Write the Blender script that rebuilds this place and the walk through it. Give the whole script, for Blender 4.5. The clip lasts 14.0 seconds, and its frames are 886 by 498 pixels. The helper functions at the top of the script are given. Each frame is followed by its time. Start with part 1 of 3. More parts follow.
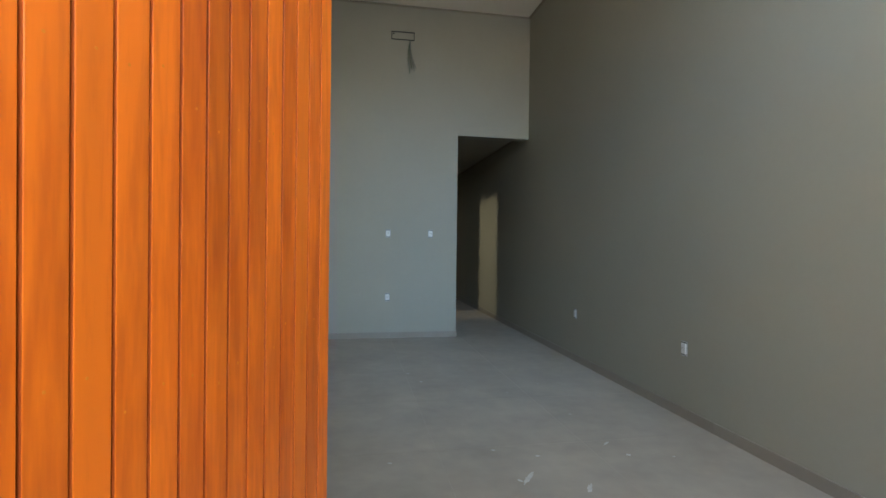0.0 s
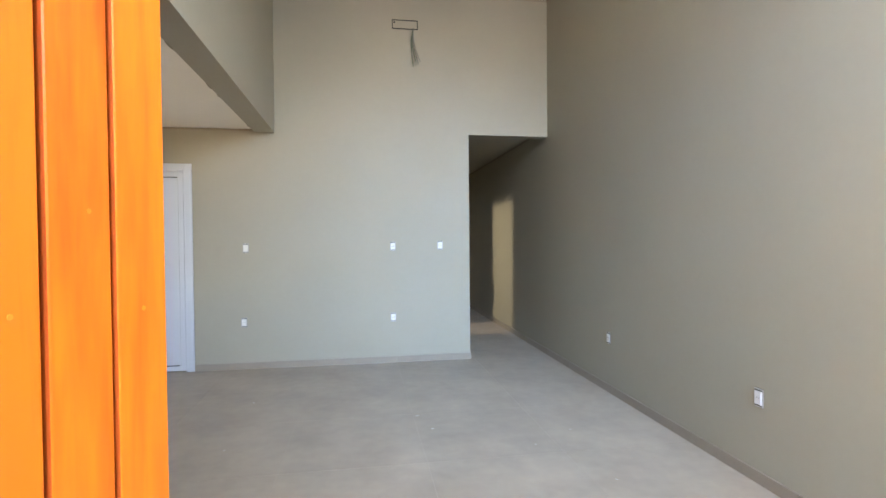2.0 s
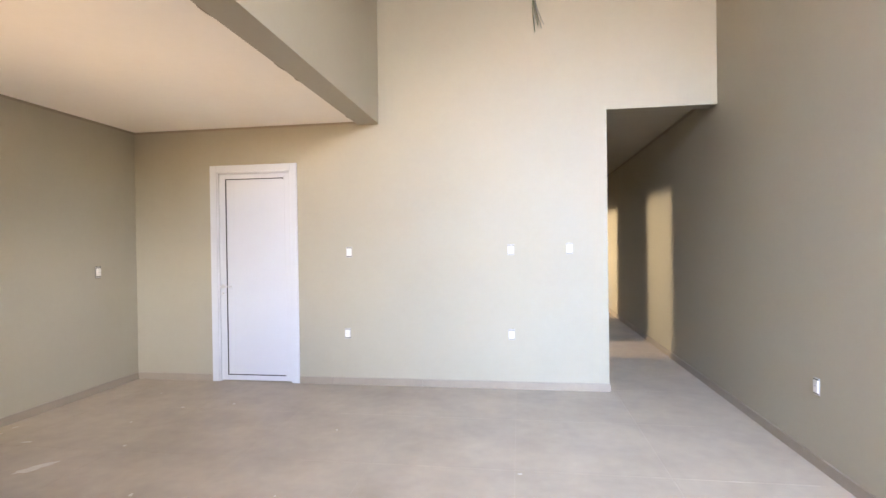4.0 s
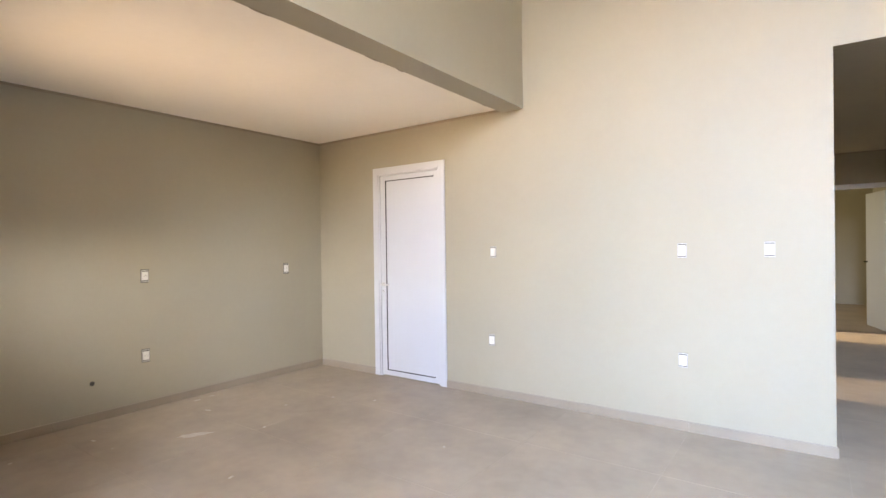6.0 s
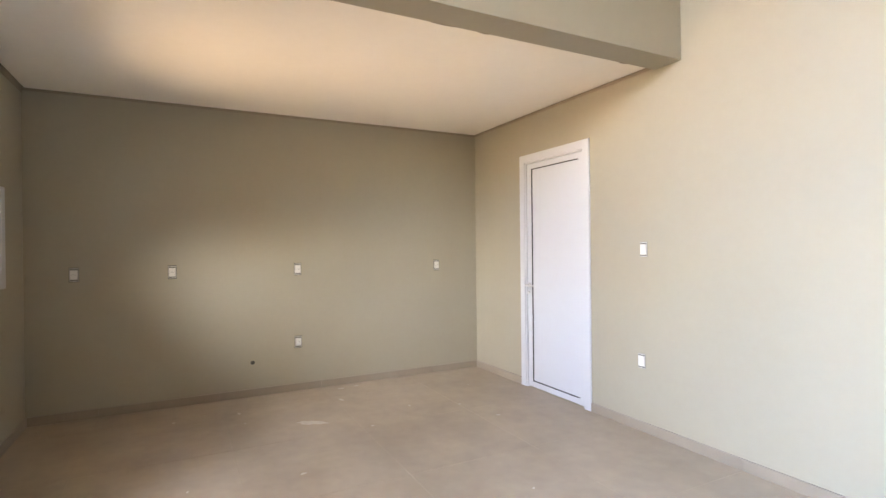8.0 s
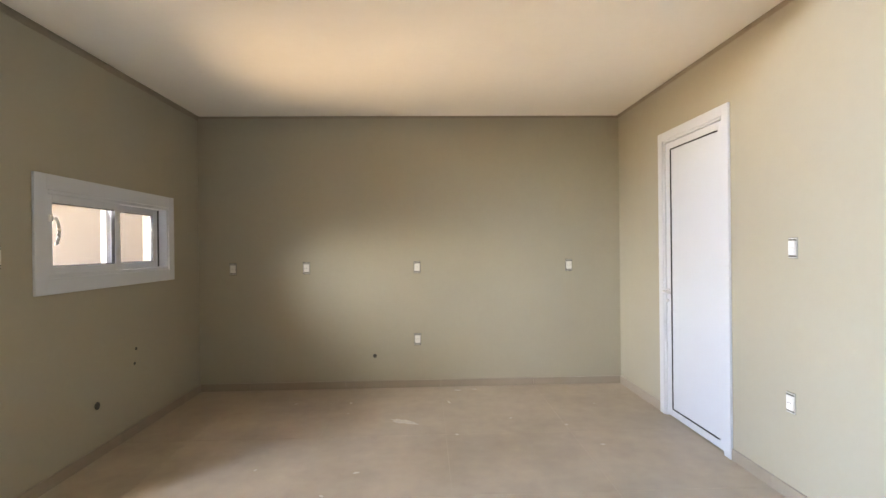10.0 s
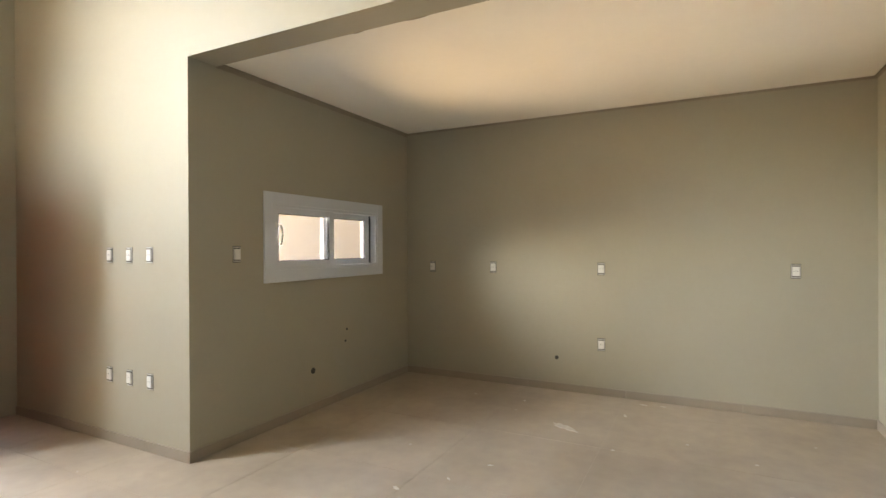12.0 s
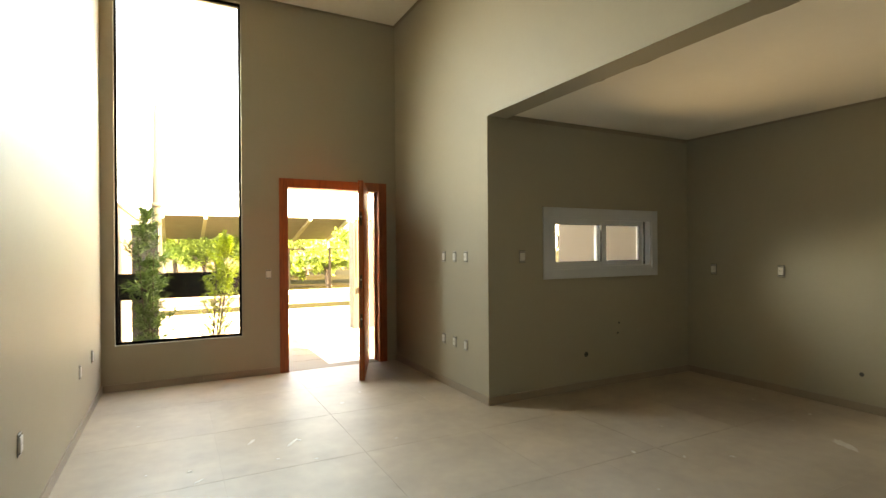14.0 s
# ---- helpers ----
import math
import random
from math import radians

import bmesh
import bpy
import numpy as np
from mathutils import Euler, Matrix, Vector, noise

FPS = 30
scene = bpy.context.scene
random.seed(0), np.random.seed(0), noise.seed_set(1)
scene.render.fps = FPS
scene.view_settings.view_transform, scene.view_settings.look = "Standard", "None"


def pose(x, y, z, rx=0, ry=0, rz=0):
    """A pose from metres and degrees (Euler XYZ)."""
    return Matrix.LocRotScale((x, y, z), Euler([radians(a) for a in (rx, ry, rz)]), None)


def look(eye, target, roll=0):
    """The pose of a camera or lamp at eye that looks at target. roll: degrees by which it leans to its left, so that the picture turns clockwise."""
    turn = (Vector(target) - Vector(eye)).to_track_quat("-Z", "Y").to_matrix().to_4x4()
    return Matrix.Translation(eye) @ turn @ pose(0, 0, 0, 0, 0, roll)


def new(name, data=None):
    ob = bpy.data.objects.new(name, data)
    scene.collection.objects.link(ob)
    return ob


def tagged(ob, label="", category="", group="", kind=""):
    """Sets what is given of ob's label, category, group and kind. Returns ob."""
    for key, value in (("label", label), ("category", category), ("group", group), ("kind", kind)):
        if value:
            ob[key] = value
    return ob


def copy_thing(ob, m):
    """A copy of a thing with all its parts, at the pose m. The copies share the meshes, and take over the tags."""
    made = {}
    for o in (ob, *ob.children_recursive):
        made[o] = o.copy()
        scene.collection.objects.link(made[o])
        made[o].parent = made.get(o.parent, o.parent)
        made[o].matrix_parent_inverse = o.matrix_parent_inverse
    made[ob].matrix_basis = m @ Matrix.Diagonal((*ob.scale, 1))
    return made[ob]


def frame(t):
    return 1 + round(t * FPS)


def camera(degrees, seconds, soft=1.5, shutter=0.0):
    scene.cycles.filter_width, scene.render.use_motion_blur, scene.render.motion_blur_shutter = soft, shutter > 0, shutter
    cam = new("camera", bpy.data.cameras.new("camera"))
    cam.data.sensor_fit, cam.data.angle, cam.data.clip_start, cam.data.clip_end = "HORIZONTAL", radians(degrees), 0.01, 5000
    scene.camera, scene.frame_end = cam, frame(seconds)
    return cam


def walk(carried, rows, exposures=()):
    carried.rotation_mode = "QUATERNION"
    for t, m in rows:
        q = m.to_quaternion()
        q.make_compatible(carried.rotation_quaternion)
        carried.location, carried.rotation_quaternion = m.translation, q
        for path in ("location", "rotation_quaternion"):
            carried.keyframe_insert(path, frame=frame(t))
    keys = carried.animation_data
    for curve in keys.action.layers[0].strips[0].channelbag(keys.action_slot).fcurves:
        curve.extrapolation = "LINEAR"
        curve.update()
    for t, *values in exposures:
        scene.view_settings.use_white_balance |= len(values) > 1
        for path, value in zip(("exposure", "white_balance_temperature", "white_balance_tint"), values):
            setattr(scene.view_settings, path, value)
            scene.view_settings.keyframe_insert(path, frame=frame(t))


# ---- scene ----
cam = camera(82.0, 14.0)
PATH = [
    (0, (-2.237, 1.249, 1.158), (-1.878, 3.217, 1.138), 0.7),
    (0.5, (-2.206, 1.332, 1.193), (-1.848, 3.299, 1.169), -0.2),
    (1, (-2.174, 1.492, 1.226), (-1.83, 3.462, 1.197), -0.6),
    (1.5, (-2.168, 1.685, 1.332), (-1.827, 3.655, 1.294), -0.6),
    (2, (-2.133, 1.896, 1.345), (-1.813, 3.87, 1.308), -0.5),
    (2.2, (-2.069, 1.996, 1.339), (-1.783, 3.976, 1.309), -0.5),
    (4.3, (-1.652, 2.903, 1.317), (-2.085, 4.855, 1.309), -0.7),
    (4.5, (-1.604, 2.973, 1.299), (-2.135, 4.901, 1.299), -0.6),
    (5, (-1.439, 3.153, 1.345), (-2.201, 5.002, 1.332), -0.7),
    (5.5, (-1.201, 3.358, 1.345), (-2.188, 5.097, 1.332), -0.8),
    (6, (-1.047, 3.583, 1.331), (-2.216, 5.206, 1.32), -0.8),
    (6.5, (-0.925, 3.871, 1.314), (-2.271, 5.35, 1.308), -0.8),
    (7, (-0.833, 4.126, 1.318), (-2.344, 5.437, 1.31), -0.7),
    (7.5, (-0.808, 4.367, 1.309), (-2.461, 5.493, 1.3), -0.7),
    (8, (-0.807, 4.638, 1.3), (-2.585, 5.552, 1.294), -0.6),
    (8.2, (-0.787, 4.764, 1.303), (-2.613, 5.581, 1.295), -0.7),
    (10.5, (-0.907, 5.887, 1.294), (-2.902, 5.737, 1.288), -0.5),
    (11, (-0.996, 6.113, 1.297), (-2.956, 5.711, 1.289), -0.4),
    (11.5, (-1.04, 6.293, 1.309), (-2.928, 5.634, 1.302), -0.4),
    (12, (-0.951, 6.404, 1.308), (-2.73, 5.49, 1.304), -0.3),
    (12.5, (-0.837, 6.572, 1.307), (-2.45, 5.391, 1.313), -0.4),
    (13, (-0.776, 6.833, 1.309), (-2.168, 5.397, 1.314), -0.3),
    (13.5, (-0.696, 7.062, 1.314), (-1.846, 5.426, 1.318), -0.3),
    (14, (-0.645, 7.298, 1.346), (-1.57, 5.525, 1.346), -0.4),
]
EXPOSURE = [(0, 4.42, 7600, 14), (0.5, 4.7, 7700, 15), (1, 4.92, 7900, 16), (1.5, 5.32, 8100, 19), (2, 5.86, 8100, 23), (4.3, 6.58, 9000, 33), (6, 6.6, 9200, 32), (8, 6.66, 9300, 31), (11, 6.66, 9200, 25), (12.5, 6.34, 10900, 20), (13, 6.1, 11900, 16), (14, 5.45, 13000, 16)]
walk(cam, [(t, look(eye, target, roll)) for t, eye, target, roll in PATH], EXPOSURE)


# ---- world, sun, large lights ----
SUN_DIR = Vector((-1.15, 0.82, 0.85)).normalized()      # towards the sun
world = bpy.data.worlds.new("sky")
scene.world = world
world.use_nodes = True
wn = world.node_tree.nodes
sky = wn.new("ShaderNodeTexSky")
sky.sky_type = "NISHITA"
sky.sun_disc = False
sky.sun_elevation = math.asin(SUN_DIR.z)
sky.sun_rotation = math.atan2(SUN_DIR.x, SUN_DIR.y)
sky.dust_density = 1.0
wn["Background"].inputs["Strength"].default_value = 0.10
world.node_tree.links.new(sky.outputs["Color"], wn["Background"].inputs["Color"])
sun_data = bpy.data.lights.new("sun", "SUN")
sun_data.energy, sun_data.angle, sun_data.color = 2.3, radians(0.5), (1.0, 0.88, 0.72)
sun = new("sun", sun_data)
sun.matrix_world = look(SUN_DIR * 30, (0, 0, 0))


def window_light(x, y, z, target, w, h, power, colour=(1, 0.95, 0.88), spread=150):
    """Daylight standing in a window's opening, thrown towards target."""
    d = bpy.data.lights.new("window_light", "AREA")
    d.shape, d.size, d.size_y, d.energy, d.color, d.spread = "RECTANGLE", w, h, power, colour, radians(spread)
    o = new("window_light", d)
    o.matrix_world = look((x, y, z), target)
    return o


window_light(-0.69, 1.40, 3.25, (-1.45, 5.2, 0.9), 0.90, 1.20, 2.1, (0.52, 0.75, 1.0), 130)      # sky in the upper part of the front window
window_light(-0.69, 1.39, 3.20, (-1.15, 7.5, 0.25), 0.90, 1.10, 0.75, (0.15, 0.46, 1.0), 56)       # deep blue of the higher sky, slanting down
window_light(-4.50, 3.45, 1.42, (-5.588, 6.35, 0.50), 0.80, 0.36, 0.110, (0.66, 0.86, 1.0), 52)     # sky seen past the pier through the kitchen window
window_light(-4.36, 3.46, 1.34, (-3.95, 6.15, 2.51), 0.90, 0.36, 0.105, (1.0, 0.90, 0.66), 78)      # daylight off the driveway through the kitchen window
window_light(-3.90, 9.45, 2.34, (-2.0, 9.45, 1.75), 0.7, 0.5, 0.38, (0.93, 1.0, 0.84), 80)
window_light(-3.90, 12.60, 2.34, (-2.0, 12.60, 1.7), 0.8, 0.5, 0.70, (0.95, 1.0, 0.80), 80)
window_light(-3.90, 14.9, 1.40, (-2.0, 14.9, 1.35), 1.5, 1.9, 0.40, (0.88, 1.0, 0.74))


# ---- materials ----
def mat(name, colour, rough=0.6, metal=0.0, vary=0.08, scale=3.0, fine=60.0, bump=0.0, bump_scale=200.0, spec=0.5, per_object=0.0, stretch=None, coat=0.0):
    """A surface with broad and fine variation of its colour, and fine relief."""
    m = bpy.data.materials.new(name)
    m.use_nodes = True
    t = m.node_tree
    n, l = t.nodes, t.links
    b = n["Principled BSDF"]
    b.inputs["Roughness"].default_value = rough
    b.inputs["Metallic"].default_value = metal
    b.inputs["Specular IOR Level"].default_value = spec
    b.inputs["Coat Weight"].default_value = coat
    geo = n.new("ShaderNodeNewGeometry")
    vec = geo.outputs["Position"]
    if stretch:
        mp = n.new("ShaderNodeMapping")
        mp.inputs["Scale"].default_value = stretch
        l.new(vec, mp.inputs["Vector"])
        vec = mp.outputs["Vector"]
    info = n.new("ShaderNodeObjectInfo")
    broad = n.new("ShaderNodeTexNoise")
    broad.noise_dimensions = "4D"
    broad.inputs["Scale"].default_value = scale
    broad.inputs["Detail"].default_value = 4
    small = n.new("ShaderNodeTexNoise")
    small.inputs["Scale"].default_value = fine
    small.inputs["Detail"].default_value = 3
    l.new(vec, broad.inputs["Vector"])
    l.new(vec, small.inputs["Vector"])
    if per_object > 0.08:
        k = n.new("ShaderNodeMath")
        k.operation = "MULTIPLY"
        k.inputs[1].default_value = 20
        l.new(info.outputs["Random"], k.inputs[0])
        l.new(k.outputs[0], broad.inputs["W"])
    add = n.new("ShaderNodeMath")
    add.operation = "MULTIPLY_ADD"
    add.inputs[1].default_value = 0.35
    l.new(small.outputs["Fac"], add.inputs[0])
    l.new(broad.outputs["Fac"], add.inputs[2])
    last = add.outputs[0]
    if per_object:
        a2 = n.new("ShaderNodeMath")
        a2.operation = "MULTIPLY_ADD"
        a2.inputs[1].default_value = per_object
        l.new(info.outputs["Random"], a2.inputs[0])
        l.new(last, a2.inputs[2])
        last = a2.outputs[0]
    rng = n.new("ShaderNodeMapRange")
    rng.inputs["From Min"].default_value = 0.40
    rng.inputs["From Max"].default_value = 0.95 + per_object
    rng.inputs["To Min"].default_value = 1 - vary
    rng.inputs["To Max"].default_value = 1 + vary
    l.new(last, rng.inputs["Value"])
    mix = n.new("ShaderNodeVectorMath")
    mix.operation = "SCALE"
    mix.inputs[0].default_value = colour[:3]
    l.new(rng.outputs[0], mix.inputs["Scale"])
    l.new(mix.outputs[0], b.inputs["Base Color"])
    if bump:
        bn = n.new("ShaderNodeTexNoise")
        bn.inputs["Scale"].default_value = bump_scale
        bn.inputs["Detail"].default_value = 3
        l.new(vec, bn.inputs["Vector"])
        bp = n.new("ShaderNodeBump")
        bp.inputs["Strength"].default_value = bump
        bp.inputs["Distance"].default_value = 0.002
        l.new(bn.outputs["Fac"], bp.inputs["Height"])
        l.new(bp.outputs["Normal"], b.inputs["Normal"])
    return m


def wood(name, dark, light, rough, coat, stretch=(16, 16, 1.7), seed_shift=30):
    """Varnished wood: long grain, streaks, and a tone of its own for each board."""
    m = bpy.data.materials.new(name)
    m.use_nodes = True
    t = m.node_tree
    n, l = t.nodes, t.links
    b = n["Principled BSDF"]
    b.inputs["Roughness"].default_value = rough
    b.inputs["Coat Weight"].default_value = coat
    b.inputs["Specular IOR Level"].default_value = 0.25
    b.inputs["Coat Roughness"].default_value = 0.32
    co = n.new("ShaderNodeTexCoord")
    info = n.new("ShaderNodeObjectInfo")
    mp = n.new("ShaderNodeMapping")
    mp.inputs["Scale"].default_value = stretch
    l.new(co.outputs["Object"], mp.inputs["Vector"])
    k = n.new("ShaderNodeMath")
    k.operation = "MULTIPLY"
    k.inputs[1].default_value = seed_shift
    l.new(info.outputs["Random"], k.inputs[0])
    g1 = n.new("ShaderNodeTexNoise")
    g1.noise_dimensions = "4D"
    g1.inputs["Scale"].default_value = 2.4
    g1.inputs["Detail"].default_value = 5
    g1.inputs["Distortion"].default_value = 0.6
    g2 = n.new("ShaderNodeTexNoise")
    g2.noise_dimensions = "4D"
    g2.inputs["Scale"].default_value = 9.0
    g2.inputs["Detail"].default_value = 6
    for g in (g1, g2):
        l.new(mp.outputs["Vector"], g.inputs["Vector"])
        l.new(k.outputs[0], g.inputs["W"])
    s = n.new("ShaderNodeMath")
    s.operation = "MULTIPLY_ADD"
    s.inputs[1].default_value = 0.45
    l.new(g2.outputs["Fac"], s.inputs[0])
    l.new(g1.outputs["Fac"], s.inputs[2])
    s2 = n.new("ShaderNodeMath")
    s2.operation = "MULTIPLY_ADD"
    s2.inputs[1].default_value = 0.34
    l.new(info.outputs["Random"], s2.inputs[0])
    l.new(s.outputs[0], s2.inputs[2])
    r = n.new("ShaderNodeValToRGB")
    r.color_ramp.elements[0].position, r.color_ramp.elements[0].color = 0.55, (*dark, 1)
    r.color_ramp.elements[1].position, r.color_ramp.elements[1].color = 1.08, (*light, 1)
    l.new(s2.outputs[0], r.inputs["Fac"])
    blotch = n.new("ShaderNodeTexNoise")
    blotch.noise_dimensions = "4D"
    blotch.inputs["Scale"].default_value = 0.55
    blotch.inputs["Detail"].default_value = 3
    l.new(mp.outputs["Vector"], blotch.inputs["Vector"])
    l.new(k.outputs[0], blotch.inputs["W"])
    deep = n.new("ShaderNodeMapRange")
    deep.inputs["From Min"].default_value, deep.inputs["From Max"].default_value = 0.34, 0.60
    deep.inputs["To Min"].default_value, deep.inputs["To Max"].default_value = 0.74, 1.06
    l.new(blotch.outputs["Fac"], deep.inputs["Value"])
    tone = n.new("ShaderNodeVectorMath")
    tone.operation = "SCALE"
    l.new(r.outputs["Color"], tone.inputs[0])
    l.new(deep.outputs[0], tone.inputs["Scale"])
    l.new(tone.outputs[0], b.inputs["Base Color"])
    bp = n.new("ShaderNodeBump")
    bp.inputs["Strength"].default_value = 0.12
    bp.inputs["Distance"].default_value = 0.001
    l.new(g2.outputs["Fac"], bp.inputs["Height"])
    l.new(bp.outputs["Normal"], b.inputs["Normal"])
    return m


def glass_material(name, rough=0.0):
    m = bpy.data.materials.new(name)
    m.use_nodes = True
    n, l = m.node_tree.nodes, m.node_tree.links
    n.remove(n["Principled BSDF"])
    tr, gl, mx, fr = n.new("ShaderNodeBsdfTransparent"), n.new("ShaderNodeBsdfGlossy"), n.new("ShaderNodeMixShader"), n.new("ShaderNodeMath")
    lw, pw = n.new("ShaderNodeLayerWeight"), n.new("ShaderNodeMath")
    pw.operation, pw.inputs[1].default_value = "POWER", 4.0
    fr.operation, fr.inputs[1].default_value, fr.inputs[2].default_value = "MULTIPLY_ADD", 0.6, 0.025
    l.new(lw.outputs["Facing"], pw.inputs[0])
    l.new(pw.outputs[0], fr.inputs[0])
    tr.inputs["Color"].default_value = (0.985, 0.99, 0.985, 1)
    gl.inputs["Roughness"].default_value = rough
    l.new(fr.outputs[0], mx.inputs[0])
    l.new(tr.outputs[0], mx.inputs[1])
    l.new(gl.outputs[0], mx.inputs[2])
    l.new(mx.outputs[0], n["Material Output"].inputs["Surface"])
    return m


PAINT = mat("greige_wall_paint", (0.336, 0.303, 0.236), 0.56, vary=0.035, scale=1.3, fine=25, bump=0.12, bump_scale=110, spec=0.35)
CEILING = mat("white_ceiling_paint", (0.84, 0.79, 0.71), 0.8, vary=0.03, scale=1.5, fine=20, bump=0.06, bump_scale=90)
DULL_CEILING = mat("dull_grey_ceiling", (0.36, 0.33, 0.27), 0.85, vary=0.05, scale=1.5, fine=20, bump=0.06, bump_scale=90)
GAP = mat("recess_shade_grey", (0.19, 0.17, 0.14), 0.9, vary=0.1)
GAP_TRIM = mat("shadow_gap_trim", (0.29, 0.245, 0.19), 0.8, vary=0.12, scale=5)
TILE = mat("porcelain_floor_tile", (0.362, 0.292, 0.226), 0.52, vary=0.19, scale=2.3, fine=11, bump=0.03, bump_scale=40, per_object=0.05)
GROUT = mat("pale_grout", (0.42, 0.35, 0.285), 0.9, vary=0.1)
SKIRT = mat("porcelain_skirting", (0.272, 0.222, 0.176), 0.38, vary=0.08, scale=4, fine=20, per_object=0.1)
SLAT = wood("varnished_orange_wood", (0.44, 0.066, 0.004), (0.72, 0.145, 0.009), 0.42, 0.35)
FRAME_WOOD = wood("varnished_reddish_wood", (0.20, 0.045, 0.016), (0.38, 0.095, 0.03), 0.42, 0.25)
GROOVE = wood("slat_groove_shade", (0.24, 0.034, 0.003), (0.36, 0.058, 0.005), 0.6, 0.0)
WHITE_PVC = mat("white_pvc", (0.525, 0.55, 0.59), 0.35, vary=0.015, scale=2, bump=0.02)
PLUG = mat("filled_nail_hole", (0.60, 0.17, 0.015), 0.6, vary=0.2, scale=20)
WHITE_PLASTIC = mat("white_plastic", (0.66, 0.65, 0.625), 0.4, vary=0.02)
STEEL = mat("zinc_steel", (0.42, 0.41, 0.39), 0.5, metal=0.3, vary=0.15, scale=40)
CHROME = mat("satin_chrome", (0.62, 0.62, 0.62), 0.28, metal=1.0, vary=0.05)
BRONZE = mat("dark_bronze", (0.10, 0.06, 0.035), 0.4, metal=0.8, vary=0.1)
RUBBER = mat("black_gasket", (0.012, 0.012, 0.014), 0.6, vary=0.1)
DARK_BOX = mat("dark_wall_box", (0.05, 0.045, 0.04), 0.8, vary=0.2)
WIRE_GREEN = mat("green_cable", (0.12, 0.15, 0.09), 0.5, vary=0.1)
WIRE_GREY = mat("grey_cable", (0.17, 0.17, 0.155), 0.5, vary=0.1)
PLASTER = mat("white_plaster_dust", (0.55, 0.51, 0.46), 0.9, vary=0.15, scale=30, bump=0.3, bump_scale=150)
GLASS = glass_material("clear_glass")
BLACK_ALU = mat("black_aluminium", (0.003, 0.003, 0.003), 0.8, vary=0.1, spec=0.03)
FACADE = mat("cream_render", (0.088, 0.070, 0.050), 0.85, vary=0.08, scale=1.2, bump=0.25, bump_scale=60)
EXTERIOR = mat("shade_toned_render", (0.085, 0.08, 0.075), 0.85, vary=0.05, scale=1.0, bump=0.2, bump_scale=60)
CONCRETE = mat("pale_concrete_paving", (0.60, 0.53, 0.43), 0.85, vary=0.12, scale=0.8, fine=20, bump=0.2, bump_scale=60)
PORCH = mat("sandstone_porch_tile", (0.12, 0.068, 0.026), 0.7, vary=0.15, scale=3)
TAN_RENDER = mat("tan_render", (0.100, 0.084, 0.066), 0.9, vary=0.08, scale=1.2, bump=0.25, bump_scale=60, spec=0.2)
GREY_RENDER = mat("grey_render", (0.07, 0.068, 0.062), 0.85, vary=0.1, bump=0.2)
ASPHALT = mat("sunlit_road_paving", (0.085, 0.075, 0.060), 0.9, spec=0.05, vary=0.15, scale=2, bump=0.3)
GRASS = mat("dry_grass", (0.022, 0.020, 0.007), 0.9, spec=0.02, vary=0.4, scale=3, fine=40, bump=0.5)
LEAF = mat("dark_narrow_leaves", (0.095, 0.19, 0.032), 0.55, vary=0.4, scale=6, fine=40)
LEAF_YOUNG = mat("yellow_green_leaves", (0.34, 0.45, 0.030), 0.55, vary=0.35, scale=6, fine=40)
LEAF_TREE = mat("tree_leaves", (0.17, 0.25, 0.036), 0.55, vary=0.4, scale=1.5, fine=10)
BARK = mat("brown_bark", (0.10, 0.07, 0.05), 0.9, vary=0.3, scale=20, bump=0.5)
ROOF_SHEET = mat("beige_metal_roof", (0.36, 0.30, 0.25), 0.6, vary=0.1)
RAFTER = mat("cream_steel", (0.62, 0.54, 0.42), 0.5, vary=0.05)
CABINET = mat("olive_metal_paint", (0.045, 0.038, 0.024), 0.6, vary=0.1)
WEATHERED = mat("weathered_concrete", (0.055, 0.046, 0.034), 0.9, vary=0.2, scale=4, bump=0.2)
FENCE = mat("dark_steel_fence", (0.012, 0.010, 0.007), 0.8, vary=0.1, spec=0.05)


# ---- building blocks ----
def box(bm, x0, x1, y0, y1, z0, z1, bevel=0.0, m=None):
    x0, x1 = sorted((x0, x1))
    y0, y1 = sorted((y0, y1))
    z0, z1 = sorted((z0, z1))
    vs = [bm.verts.new((x, y, z)) for z in (z0, z1) for y in (y0, y1) for x in (x0, x1)]
    fs = [bm.faces.new([vs[i] for i in q]) for q in ((0, 2, 3, 1), (4, 5, 7, 6), (0, 1, 5, 4), (2, 6, 7, 3), (0, 4, 6, 2), (1, 3, 7, 5))]
    geom = vs
    if bevel:
        es = list({e for f in fs for e in f.edges})
        r = bmesh.ops.bevel(bm, geom=es, offset=bevel, segments=2, affect="EDGES", profile=0.6)
        geom = list({v for f in r["faces"] for v in f.verts} | {v for v in vs if v.is_valid})
    if m is not None:
        bmesh.ops.transform(bm, matrix=m, verts=geom)
    return geom


